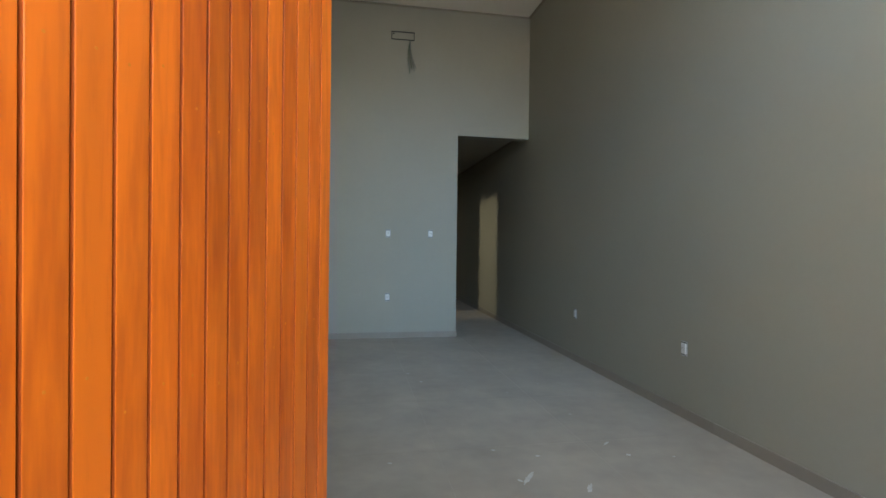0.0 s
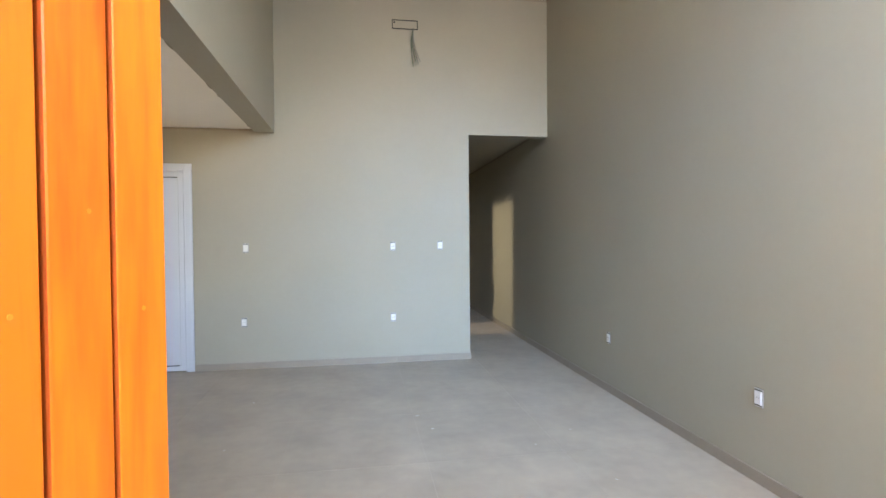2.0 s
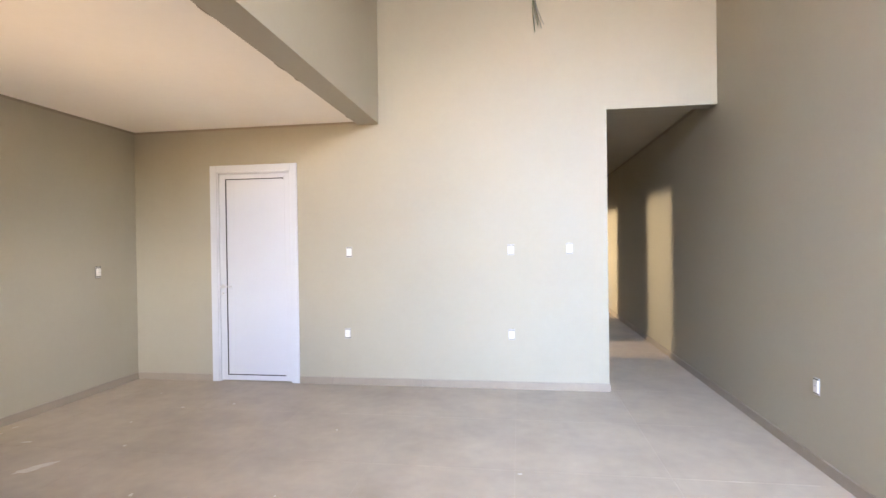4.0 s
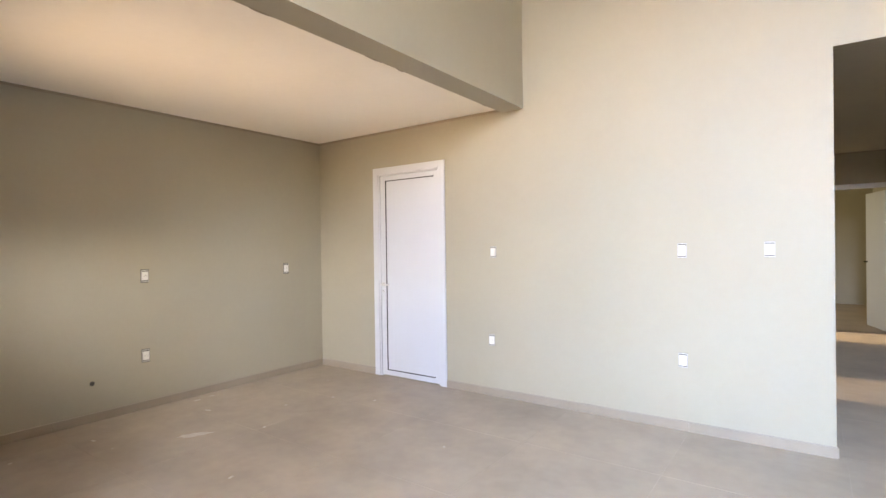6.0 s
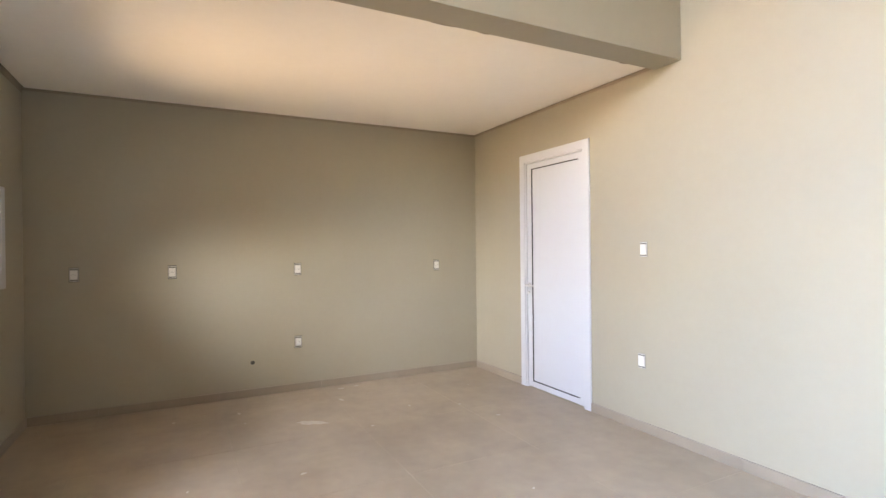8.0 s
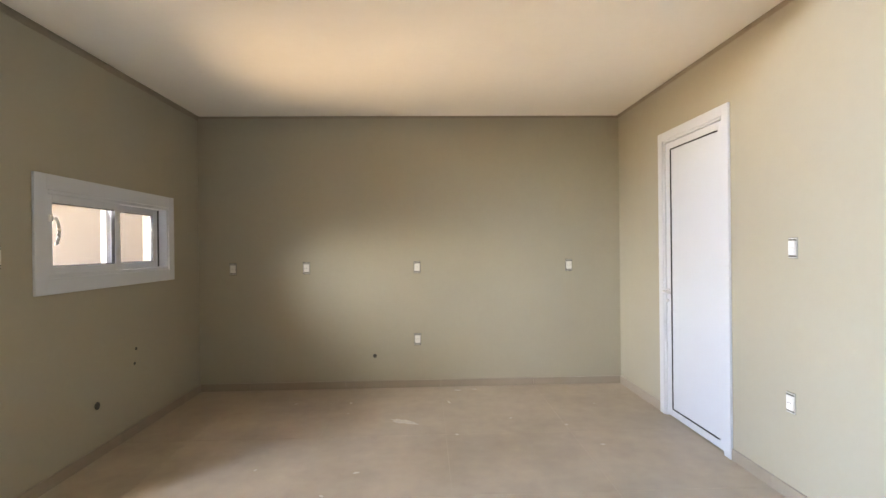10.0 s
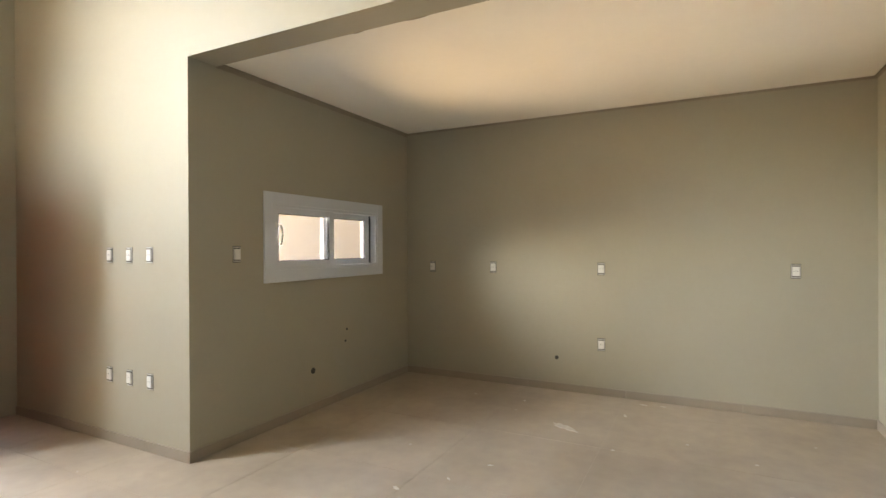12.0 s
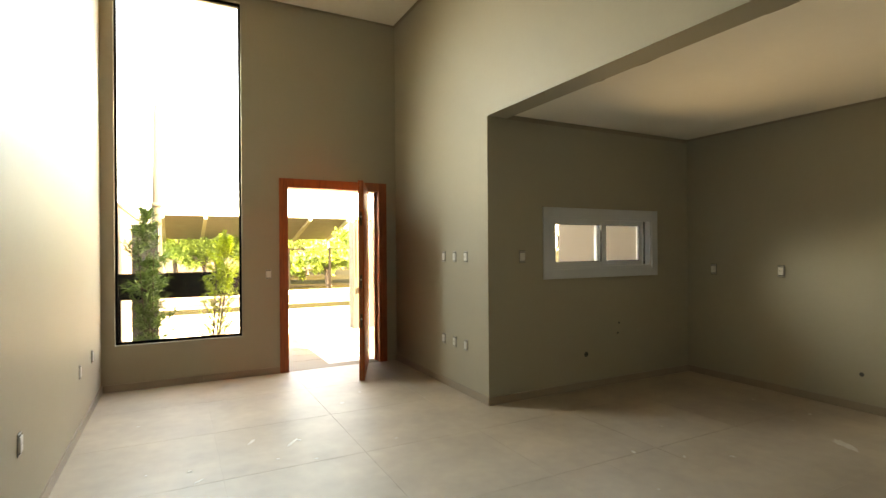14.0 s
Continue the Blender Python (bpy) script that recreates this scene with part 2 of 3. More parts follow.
def wall_sheet(bm, us, vs, holes, w0, w1, axis="x"):
    """A wall with thickness as one connected mesh: us along the wall, vs up, holes as pairs of cell numbers, w0 to w1 its faces."""
    us = sorted(us)
    seen = {}

    def vert(i, j, k):
        if (i, j, k) not in seen:
            w = (w0, w1)[k]
            seen[i, j, k] = bm.verts.new((us[i], w, vs[j]) if axis == "x" else (w, us[i], vs[j]))
        return seen[i, j, k]

    def solid(i, j):
        return 0 <= i < len(us) - 1 and 0 <= j < len(vs) - 1 and (i, j) not in holes

    for i in range(len(us) - 1):
        for j in range(len(vs) - 1):
            if not solid(i, j):
                continue
            for k in (0, 1):
                bm.faces.new([vert(i, j, k), vert(i + 1, j, k), vert(i + 1, j + 1, k), vert(i, j + 1, k)])
            for di, dj, a, b in ((-1, 0, (0, 0), (0, 1)), (1, 0, (1, 0), (1, 1)), (0, -1, (0, 0), (1, 0)), (0, 1, (0, 1), (1, 1))):
                if not solid(i + di, j + dj):
                    bm.faces.new([vert(i + a[0], j + a[1], 0), vert(i + b[0], j + b[1], 0), vert(i + b[0], j + b[1], 1), vert(i + a[0], j + a[1], 1)])
    bmesh.ops.recalc_face_normals(bm, faces=bm.faces)


def rod(bm, a, b, r, r2=None, seg=12):
    a, b = Vector(a), Vector(b)
    d = b - a
    m = Matrix.Translation((a + b) / 2) @ d.to_track_quat("Z", "Y").to_matrix().to_4x4()
    bmesh.ops.create_cone(bm, cap_ends=True, segments=seg, radius1=r, radius2=r if r2 is None else r2, depth=d.length, matrix=m)


def mesh_of(bm, name, material, smooth=False):
    me = bpy.data.meshes.new(name)
    if smooth:
        for f in bm.faces:
            f.smooth = True
    bm.to_mesh(me)
    bm.free()
    me.materials.append(material)
    return me


def part(name, bm, material, parent, label="", smooth=False):
    o = new(name, mesh_of(bm, name, material, smooth))
    o.parent = parent
    if label:
        o["label"] = label
    return o


def structure(name, bm, material, label, category=""):
    return tagged(new(name, mesh_of(bm, name, material)), label, category or name.split("_")[0], kind="structure")


def thing(name, m, label, category, group=""):
    o = new(name)
    o.empty_display_size = 0.05
    o.matrix_basis = m
    return tagged(o, label, category, group)


# ---- structure: the room ----
RX, FY, BY, PX, KX, KY = 0.0, 1.517, 7.5, -3.012, -5.588, 3.597     # faces of right, front, back, pier, kitchen side and kitchen front walls
HI, LO, BEAM = 4.06, 2.513, 2.487
FYO = FY - 0.19
CX, CEND = -0.924, 13.1
WIN = (-1.256, -0.112, 0.435, 3.98)
DOOR = (-2.822, -1.702, 2.068)

bm = bmesh.new()
box(bm, 0, 0.2, FYO, 17.4, -0.1, 4.5)
structure("wall_east", bm, PAINT, "long greige painted wall along living room and corridor")

bm = bmesh.new()
wall_sheet(bm, (PX, DOOR[0], DOOR[1], WIN[0], WIN[1], 0.0), (-0.1, 0.0, WIN[2], DOOR[2], WIN[3], 4.5), {(1, 1), (1, 2), (3, 2), (3, 3)}, FYO, FY)
structure("wall_front", bm, PAINT, "tall greige front wall with entrance and narrow window")

bm = bmesh.new()
box(bm, PX, PX - 0.232, FYO, KY, -0.1, 4.5)
box(bm, PX, PX - 0.205, KY, BY, BEAM, 4.5)
structure("wall_pier", bm, PAINT, "greige pier and deep beam over the kitchen opening")

# unseen outer face; its dark tone puts shade into the colour
bm = bmesh.new()
box(bm, PX - 0.232, PX - 0.240, FYO, KY - 0.19, -0.05, 4.5)
structure("facade_pier", bm, EXTERIOR, "unseen outer face of the pier, toned dark as if shaded")

pier = bpy.data.objects["wall_pier"]
rnd = random.Random(21)
for y in (4.72, 5.1, 5.9, 6.15, 7.2):
    bm = bmesh.new()
    L = rnd.uniform(0.03, 0.08)
    bmesh.ops.create_icosphere(bm, subdivisions=2, radius=1.0)
    for v in bm.verts:
        v.co = Vector((v.co.x * 0.008, v.co.y * L, v.co.z * 0.0034)) * rnd.uniform(0.7, 1.15)
    bmesh.ops.translate(bm, vec=(PX - 0.207, y, BEAM + 0.001), verts=bm.verts)
    part("plaster_lump", bm, GAP_TRIM, pier, "grey plaster left along the beam edge")

KW = (-5.01, -3.69, 1.148, 1.640)
bm = bmesh.new()
ky0 = KY - 0.19
wall_sheet(bm, (KX - 0.19, KW[0], KW[1], PX - 0.232), (-0.1, KW[2], KW[3], 2.7), {(1, 1)}, ky0, KY)
structure("wall_kitchen_front", bm, PAINT, "greige kitchen wall with a small sliding window")

bm = bmesh.new()
box(bm, KX, KX - 0.19, KY, BY + 0.15, -0.1, 2.7)
structure("wall_kitchen_side", bm, PAINT, "plain greige kitchen wall with service points")

bm = bmesh.new()
WD = (-4.69, -3.895, 2.09)
wall_sheet(bm, (KX, WD[0], WD[1], CX, 0.0), (-0.1, 0.0, WD[2], LO, 4.5), {(1, 1), (3, 0), (3, 1), (3, 2)}, BY, BY + 0.15)
structure("wall_back", bm, PAINT, "greige back wall with a white door and corridor opening")

# corridor and the rooms off it
bm = bmesh.new()
wall_sheet(bm, (BY + 0.15, 9.0, 9.85, 12.2, 12.95, CEND), (-0.1, 0.0, 2.03, 2.8), {(1, 1), (3, 1)}, CX - 0.14, CX, "y")
structure("wall_corridor", bm, PAINT, "greige corridor wall with two openings to rooms")
bm = bmesh.new()
ED = (-0.82, -0.10, 2.08)
wall_sheet(bm, (-4.1, ED[0], ED[1], 0.0), (-0.1, 0.0, ED[2], 2.8), {(1, 1)}, CEND, CEND + 0.14)
structure("wall_corridor_end", bm, PAINT, "greige corridor end wall with a doorway")
bm = bmesh.new()
box(bm, -4.0, -4.2, BY + 0.15, 17.4, -0.1, 2.8)
box(bm, -4.0, 0, 17.2, 17.4, -0.1, 2.8)
structure("wall_far_rooms", bm, PAINT, "plain greige walls closing the far rooms")
bm = bmesh.new()
box(bm, -1.07, -4.0, 10.65, 10.77, -0.1, 2.8)
structure("wall_partition", bm, PAINT, "plain greige partition between two bedrooms")

# added out of view so no daylight leaks under the white door
bm = bmesh.new()
box(bm, WD[0] - 0.2, WD[1] + 0.2, BY + 0.15, BY + 0.27, -0.1, 2.4)
structure("wall_behind_door", bm, PAINT, "plain unseen wall closing off light behind the white door")

# ceilings stop short of the walls and leave a shadow gap
G = 0.022


def ceiling(name, x0, x1, y0, y1, z, label, surface=CEILING):
    bm = bmesh.new()
    box(bm, x0 + G, x1 - G, y0 + G, y1 - G, z, z + 0.02, 0.002)
    structure(name, bm, surface, label, "ceiling")
    # edge trim whose dark colour stands in for the gap's shade
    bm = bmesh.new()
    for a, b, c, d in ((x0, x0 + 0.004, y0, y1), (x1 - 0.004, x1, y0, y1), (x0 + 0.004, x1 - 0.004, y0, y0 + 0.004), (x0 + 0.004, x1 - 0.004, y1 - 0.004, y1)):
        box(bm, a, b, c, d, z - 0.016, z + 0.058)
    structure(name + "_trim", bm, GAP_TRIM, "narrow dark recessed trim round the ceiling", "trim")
    # slab over the gap, its grey deepening the shade in the recess
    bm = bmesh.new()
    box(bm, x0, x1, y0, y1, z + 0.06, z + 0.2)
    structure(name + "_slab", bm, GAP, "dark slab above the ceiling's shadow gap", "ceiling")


ceiling("ceiling_living", PX, 0, FY, BY, HI, "high white living room ceiling with shadow gap")
ceiling("ceiling_kitchen", KX, PX - 0.205, KY, BY, LO, "low white kitchen ceiling with shadow gap")
# same shade-coloured trim, reaching lower on this wall
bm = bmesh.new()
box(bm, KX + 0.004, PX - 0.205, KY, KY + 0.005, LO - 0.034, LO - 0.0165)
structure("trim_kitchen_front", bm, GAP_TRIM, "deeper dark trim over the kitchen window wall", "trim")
# the corridor ceiling has a darker grey of its own
ceiling("ceiling_corridor", CX, 0, BY + 0.15, CEND, LO + 0.10, "dull grey corridor ceiling with shadow gap", DULL_CEILING)
bm = bmesh.new()
box(bm, -4.2, CX - 0.14, BY + 0.15, 17.4, 2.62, 2.8)
box(bm, CX - 0.14, 0, CEND + 0.14, 17.4, 2.62, 2.8)
structure("ceiling_far_rooms", bm, CEILING, "white ceiling of the far rooms", "ceiling")
bm = bmesh.new()
box(bm, PX - 0.3, 0.3, FYO - 0.1, BY + 0.2, 4.5, 4.6)
box(bm, KX - 0.3, PX - 0.236, ky0 - 0.1, BY + 0.2, 2.7, 2.78)
# unseen strip added to keep sun off the pier's outer face
box(bm, KX - 1.0, PX - 0.236, ky0 - 0.1, ky0 + 0.05, 2.78, 3.3)
structure("roof", bm, GREY_RENDER, "flat grey roof slab over the house")

# floor slab; tiles come last
bm = bmesh.new()
box(bm, KX - 0.19, 0.0, FYO + 0.02, 17.4, -0.12, -0.0014)
floor = structure("floor", bm, GROUT, "large beige-grey porcelain tiled floor with thin joints")

# ---- entrance: frame and pivot door ----
ed = tagged(new("door_1"), "wide reddish wooden frame round the entrance", "door frame", kind="structure")
T = 0.066
for nm, x0, x1, z0, z1 in (("jamb", DOOR[0] - T, DOOR[0] + 0.03, 0.0, 2.138), ("jamb", DOOR[1] - 0.03, DOOR[1] + T, 0.0, 2.138), ("head", DOOR[0] + 0.03, DOOR[1] - 0.03, DOOR[2] - 0.03, 2.138)):
    bm = bmesh.new()
    box(bm, x0, x1, FY, FY + 0.014, z0, z1, 0.003)
    box(bm, x0, x1, FYO - 0.014, FYO, z0, z1, 0.003)
    if nm == "head":
        box(bm, x0, x1, FYO, FY, DOOR[2] - 0.03, DOOR[2], 0.002)
    else:
        inner = (DOOR[0], DOOR[0] + 0.03) if x0 < -2.2 else (DOOR[1] - 0.03, DOOR[1])
        box(bm, inner[0], inner[1], FYO, FY, 0, DOOR[2], 0.002)
        s = 1 if x0 < -2.2 else -1
        xi = inner[1] if s > 0 else inner[0]
        box(bm, xi, xi + s * 0.018, FYO + 0.05, FYO + 0.085, 0, DOOR[2] - 0.03, 0.002)
    part(nm, bm, FRAME_WOOD, ed)
bm = bmesh.new()
box(bm, DOOR[0], DOOR[1], FYO - 0.01, FY, -0.05, 0.001, 0.002)
structure("door_sill", bm, PORCH, "beige stone threshold under the entrance", "sill")

LEAF_ANGLE = 22.0
leaf = thing("pivot_door", pose(-2.665, 1.425, 0.0, 0, 0, -LEAF_ANGLE), "open pivot door of varnished orange vertical wooden slats", "door")
S0, S1, PITCH = -0.135, 0.965, 0.0468
bm = bmesh.new()
box(bm, -0.016, 0.016, S0, S1, 0.012, 2.05, 0.002)
part("core", bm, FRAME_WOOD, leaf)
n_slats = int((S1 - S0) / PITCH)
bm = bmesh.new()
w = (S1 - S0) / n_slats
prof = [(-w / 2 + 0.0034, 0), (-w / 2 + 0.0035, 0.0085), (-w / 2 + 0.0042, 0.0107), (-w / 2 + 0.0055, 0.0112), (w / 2 - 0.0014, 0.0112), (w / 2 - 0.0004, 0.0106), (w / 2 - 0.0001, 0.0085), (w / 2 - 0.0001, 0)]
lo = [bm.verts.new((d, s, 0.012)) for s, d in prof]
hi = [bm.verts.new((d, s, 2.05)) for s, d in prof]
for i in range(len(prof)):
    j = (i + 1) % len(prof)
    bm.faces.new((lo[i], lo[j], hi[j], hi[i]))
bm.faces.new(lo)
bm.faces.new(list(reversed(hi)))
bmesh.ops.recalc_face_normals(bm, faces=bm.faces)
# slat sides take a darker wood that carries the grooves' shade
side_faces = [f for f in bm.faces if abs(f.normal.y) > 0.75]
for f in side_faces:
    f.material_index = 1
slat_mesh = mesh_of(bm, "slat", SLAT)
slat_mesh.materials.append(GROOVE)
for i in range(n_slats):
    for side in (0.016, -0.016):
        o = new("slat", slat_mesh)
        o.parent = leaf
        o.matrix_basis = pose(side, S0 + w * (i + 0.5), 0, 0, 0, 0 if side > 0 else 180)
bm = bmesh.new()
rod(bm, (0, 0, 0), (0.0005, 0, 0), 0.0018, seg=8)
plug_mesh = mesh_of(bm, "nail_plug", PLUG)
rnd = random.Random(5)
for i in range(n_slats):
    for z in (0.30, 1.0, 1.33, 1.80):
        for side in (1, -1):
            o = new("nail_plug", plug_mesh)
            o.parent = leaf
            o.matrix_basis = pose(side * 0.0271, S0 + w * (i + 0.5) + rnd.uniform(-0.008, 0.008), z + rnd.uniform(-0.035, 0.035), 0, 0, 0 if side > 0 else 180)
for z in (0.62, 1.02, 1.66):
    bm = bmesh.new()
    box(bm, -0.011, 0.011, S1, S1 + 0.003, z - 0.07, z + 0.07, 0.001)
    plate = part("lock_plate", bm, BRONZE, leaf, "dark bronze lock plate on the leaf edge")
    bm = bmesh.new()
    rod(bm, (0, S1 + 0.002, z + 0.02), (0, S1 + 0.012, z + 0.02), 0.007)
    part("bolt", bm, CHROME, plate, "bright steel bolt")


# ---- tall front window ----
fw = tagged(new("window_1"), "tall narrow fixed window with thin black frame", "window", kind="structure")
for x0, x1, z0, z1 in ((WIN[0], WIN[0] + 0.022, WIN[2], WIN[3]), (WIN[1] - 0.022, WIN[1], WIN[2], WIN[3]), (WIN[0] + 0.022, WIN[1] - 0.022, WIN[2], WIN[2] + 0.026), (WIN[0] + 0.022, WIN[1] - 0.022, WIN[3] - 0.026, WIN[3])):
    bm = bmesh.new()
    box(bm, x0, x1, FY - 0.085, FY - 0.045, z0, z1, 0.002)
    part("window_frame", bm, BLACK_ALU, fw)
bm = bmesh.new()
box(bm, WIN[0] + 0.022, WIN[1] - 0.022, FY - 0.067, FY - 0.061, WIN[2] + 0.026, WIN[3] - 0.026)
part("pane", bm, GLASS, fw).visible_shadow = False

# ---- small sliding kitchen window ----
kw = tagged(new("window_2"), "white sliding two-sash window with wide casing", "window", kind="structure")
X0, X1, Z0, Z1 = -5.098, -3.604, 1.061, 1.724


def ring(bm, x0, x1, z0, z1, w, y0, y1, bevel=0.003, wb=None):
    wb = w if wb is None else wb
    box(bm, x0, x0 + w, y0, y1, z0, z1, bevel)
    box(bm, x1 - w, x1, y0, y1, z0, z1, bevel)
    box(bm, x0 + w, x1 - w, y0, y1, z0, z0 + wb, bevel)
    box(bm, x0 + w, x1 - w, y0, y1, z1 - w, z1, bevel)


bm = bmesh.new()
ring(bm, X0, X1, Z0, Z1, 0.086, KY, KY + 0.016)
ring(bm, X0 + 0.086, X1 - 0.086, Z0 + 0.086, Z1 - 0.086, 0.022, KY - 0.10, KY + 0.010)
part("window_frame", bm, WHITE_PVC, kw)
for nm, a, b, y in (("sash", -4.385, X1 - 0.092, KY - 0.034), ("sash", X0 + 0.150, -4.300, KY - 0.078)):
    bm = bmesh.new()
    ring(bm, a, b, Z0 + 0.098, Z1 - 0.098, 0.055, y, y + 0.036, 0.004)
    s = part(nm, bm, WHITE_PVC, kw)
    bm = bmesh.new()
    ring(bm, a + 0.055, b - 0.055, Z0 + 0.153, Z1 - 0.153, 0.006, y + 0.012, y + 0.030, 0.0)
    part("gasket", bm, RUBBER, s)
    bm = bmesh.new()
    box(bm, a + 0.058, b - 0.058, y + 0.016, y + 0.020, Z0 + 0.156, Z1 - 0.156)
    part("pane", bm, GLASS, s).visible_shadow = False
bm = bmesh.new()
for i in range(8):
    a0, a1 = radians(-62 + i * 15.5), radians(-62 + (i + 1) * 15.5)
    p = [(-3.722 - 0.035 * math.cos(a), KY + 0.022 + 0.012 * math.cos(a), 1.41 + 0.085 * math.sin(a)) for a in (a0, a1)]
    rod(bm, p[0], p[1], 0.008, seg=8)
box(bm, -3.738, -3.712, KY - 0.002, KY + 0.018, 1.465, 1.50, 0.003)
part("handle", bm, WHITE_PLASTIC, kw, "curved white sash handle", True)
bm = bmesh.new()
box(bm, X0 + 0.112, X0 + 0.135, KY - 0.07, KY - 0.05, Z0 + 0.11, Z1 - 0.11)
part("track_seal", bm, RUBBER, kw)

# ---- white door in the back wall ----
wd = tagged(new("door_2"), "closed white panel door with black gasket lines", "door", kind="structure")
DX0, DX1, DZ = -4.750, -3.836, 2.146
bm = bmesh.new()
box(bm, DX0, DX0 + 0.068, BY - 0.016, BY, 0, DZ, 0.003)
box(bm, DX1 - 0.068, DX1, BY - 0.016, BY, 0, DZ, 0.003)
box(bm, DX0 + 0.068, DX1 - 0.068, BY - 0.016, BY, DZ - 0.068, DZ, 0.003)
box(bm, DX0 + 0.060, DX0 + 0.084, BY - 0.006, BY + 0.1, 0, DZ - 0.056, 0.002)
box(bm, DX1 - 0.084, DX1 - 0.060, BY - 0.006, BY + 0.1, 0, DZ - 0.056, 0.002)
box(bm, DX0 + 0.084, DX1 - 0.084, BY - 0.006, BY + 0.1, DZ - 0.080, DZ - 0.056, 0.002)
part("casing", bm, WHITE_PVC, wd)
a, b, c, d = DX0 + 0.088, DX1 - 0.088, 0.012, DZ - 0.084
bm = bmesh.new()
box(bm, a, a + 0.066, BY + 0.004, BY + 0.044, c, d, 0.003)
box(bm, b - 0.05, b, BY + 0.004, BY + 0.044, c, d, 0.003)
box(bm, a + 0.066, b - 0.05, BY + 0.004, BY + 0.044, d - 0.05, d, 0.003)
box(bm, a + 0.066, b - 0.05, BY + 0.004, BY + 0.044, c, c + 0.05, 0.003)
dl = part("leaf", bm, WHITE_PVC, wd)
pa, pb, pc, pd = a + 0.066, b - 0.05, c + 0.05, d - 0.05
bm = bmesh.new()
box(bm, pa + 0.008, pb - 0.002, BY + 0.009, BY + 0.038, pc + 0.008, pd - 0.008, 0.002)
part("panel", bm, WHITE_PVC, dl)
bm = bmesh.new()
box(bm, pa, pa + 0.008, BY + 0.003, BY + 0.036, pc, pd)
box(bm, pa + 0.008, pb - 0.022, BY + 0.003, BY + 0.036, pd - 0.008, pd)
box(bm, pa + 0.008, pb - 0.022, BY + 0.003, BY + 0.036, pc, pc + 0.008)
part("gasket", bm, RUBBER, dl, "black rubber gasket line")
bm = bmesh.new()
hx = a + 0.030
rod(bm, (hx, BY + 0.005, 0.945), (hx, BY - 0.045, 0.945), 0.009)
rod(bm, (hx, BY - 0.042, 0.945), (hx + 0.11, BY - 0.042, 0.945), 0.008)
rod(bm, (hx, BY + 0.005, 0.945), (hx, BY - 0.006, 0.945), 0.022)
rod(bm, (hx, BY + 0.002, 0.875), (hx, BY - 0.016, 0.875), 0.011)
part("handle", bm, CHROME, wd, "chrome lever handle with key cylinder", True)

# ---- doors past the corridor ----
d3 = tagged(new("door_3"), "white door standing open at the corridor's end", "door", kind="structure")
bm = bmesh.new()
box(bm, ED[1] - 0.0, ED[1] + 0.07, CEND - 0.016, CEND, 0, ED[2] + 0.07, 0.003)
box(bm, ED[0] - 0.07, ED[0], CEND - 0.016, CEND, 0, ED[2] + 0.07, 0.003)
box(bm, ED[0], ED[1], CEND - 0.016, CEND, ED[2], ED[2] + 0.07, 0.003)
box(bm, ED[1] - 0.025, ED[1], CEND, CEND + 0.14, 0, ED[2], 0.002)
box(bm, ED[0], ED[0] + 0.025, CEND, CEND + 0.14, 0, ED[2], 0.002)
part("casing", bm, WHITE_PVC, d3)
bm = bmesh.new()
box(bm, -0.04, 0.0, 0, 0.70, 0.012, 2.05, 0.003, pose(ED[1] - 0.028, CEND + 0.15, 0, 0, 0, 14))
lf = part("leaf", bm, WHITE_PVC, d3)
bm = bmesh.new()
rod(bm, (-0.04, 0.64, 1.0), (-0.09, 0.64, 1.0), 0.009)
rod(bm, (-0.085, 0.64, 1.0), (-0.085, 0.53, 1.0), 0.008)
bmesh.ops.transform(bm, matrix=pose(ED[1] - 0.028, CEND + 0.15, 0, 0, 0, 14), verts=bm.verts)
part("handle", bm, BLACK_ALU, d3, "dark lever handle")
d4 = tagged(new("door_4"), "white door with a tall glass strip in the far room", "door", kind="structure")
bm = bmesh.new()
ring(bm, -2.30, -1.45, 0.0, 2.15, 0.08, 17.18, 17.2)
box(bm, -2.22, -1.53, 17.186, 17.2, 0.08, 2.07)
part("leaf", bm, WHITE_PVC, d4)
bm = bmesh.new()
box(bm, -1.63, -1.58, 17.165, 17.186, 0.9, 1.9, 0.004)
part("pull_bar", bm, STEEL, d4, "long steel pull bar")


# ---- skirting ----
def skirting(name, a, b, axis, face, side, z1=0.068):
    """Skirting tiles from a to b along a wall: axis 'x' or 'y', the wall's face, side +1 or -1 away from it."""
    o = tagged(new(name), "low beige-grey porcelain skirting along the wall", "baseboard", kind="structure")
    a, b = min(a, b), max(a, b)
    cuts, first = [a], 4.05 if axis == "y" else -0.005
    k = math.ceil((a - first) / 0.872)
    while first + k * 0.872 < b - 0.03:
        if first + k * 0.872 > a + 0.03:
            cuts.append(first + k * 0.872)
        k += 1
    cuts.append(b)
    for p, q in zip(cuts, cuts[1:]):
        bm = bmesh.new()
        if axis == "x":
            box(bm, p + 0.001, q - 0.001, face, face + side * 0.011, 0.0, z1)
        else:
            box(bm, face, face + side * 0.011, p + 0.001, q - 0.001, 0.0, z1)
        part("skirting_tile", bm, SKIRT, o)


skirting("baseboard_east", FY, CEND, "y", 0, -1)
skirting("baseboard_front", WIN[1] + 0.1, DOOR[1] + T, "x", FY, 1)
skirting("baseboard_pier", FY, KY, "y", PX, 1)
skirting("baseboard_kitchen_front", PX + 0.011, KX + 0.011, "x", KY, 1)
skirting("baseboard_kitchen_side", KY, BY - 0.011, "y", KX, 1)
skirting("baseboard_back_a", KX, DX0, "x", BY, -1)
skirting("baseboard_back_b", DX1, CX, "x", BY, -1)
skirting("baseboard_corridor", BY, 9.0, "y", CX, 1)


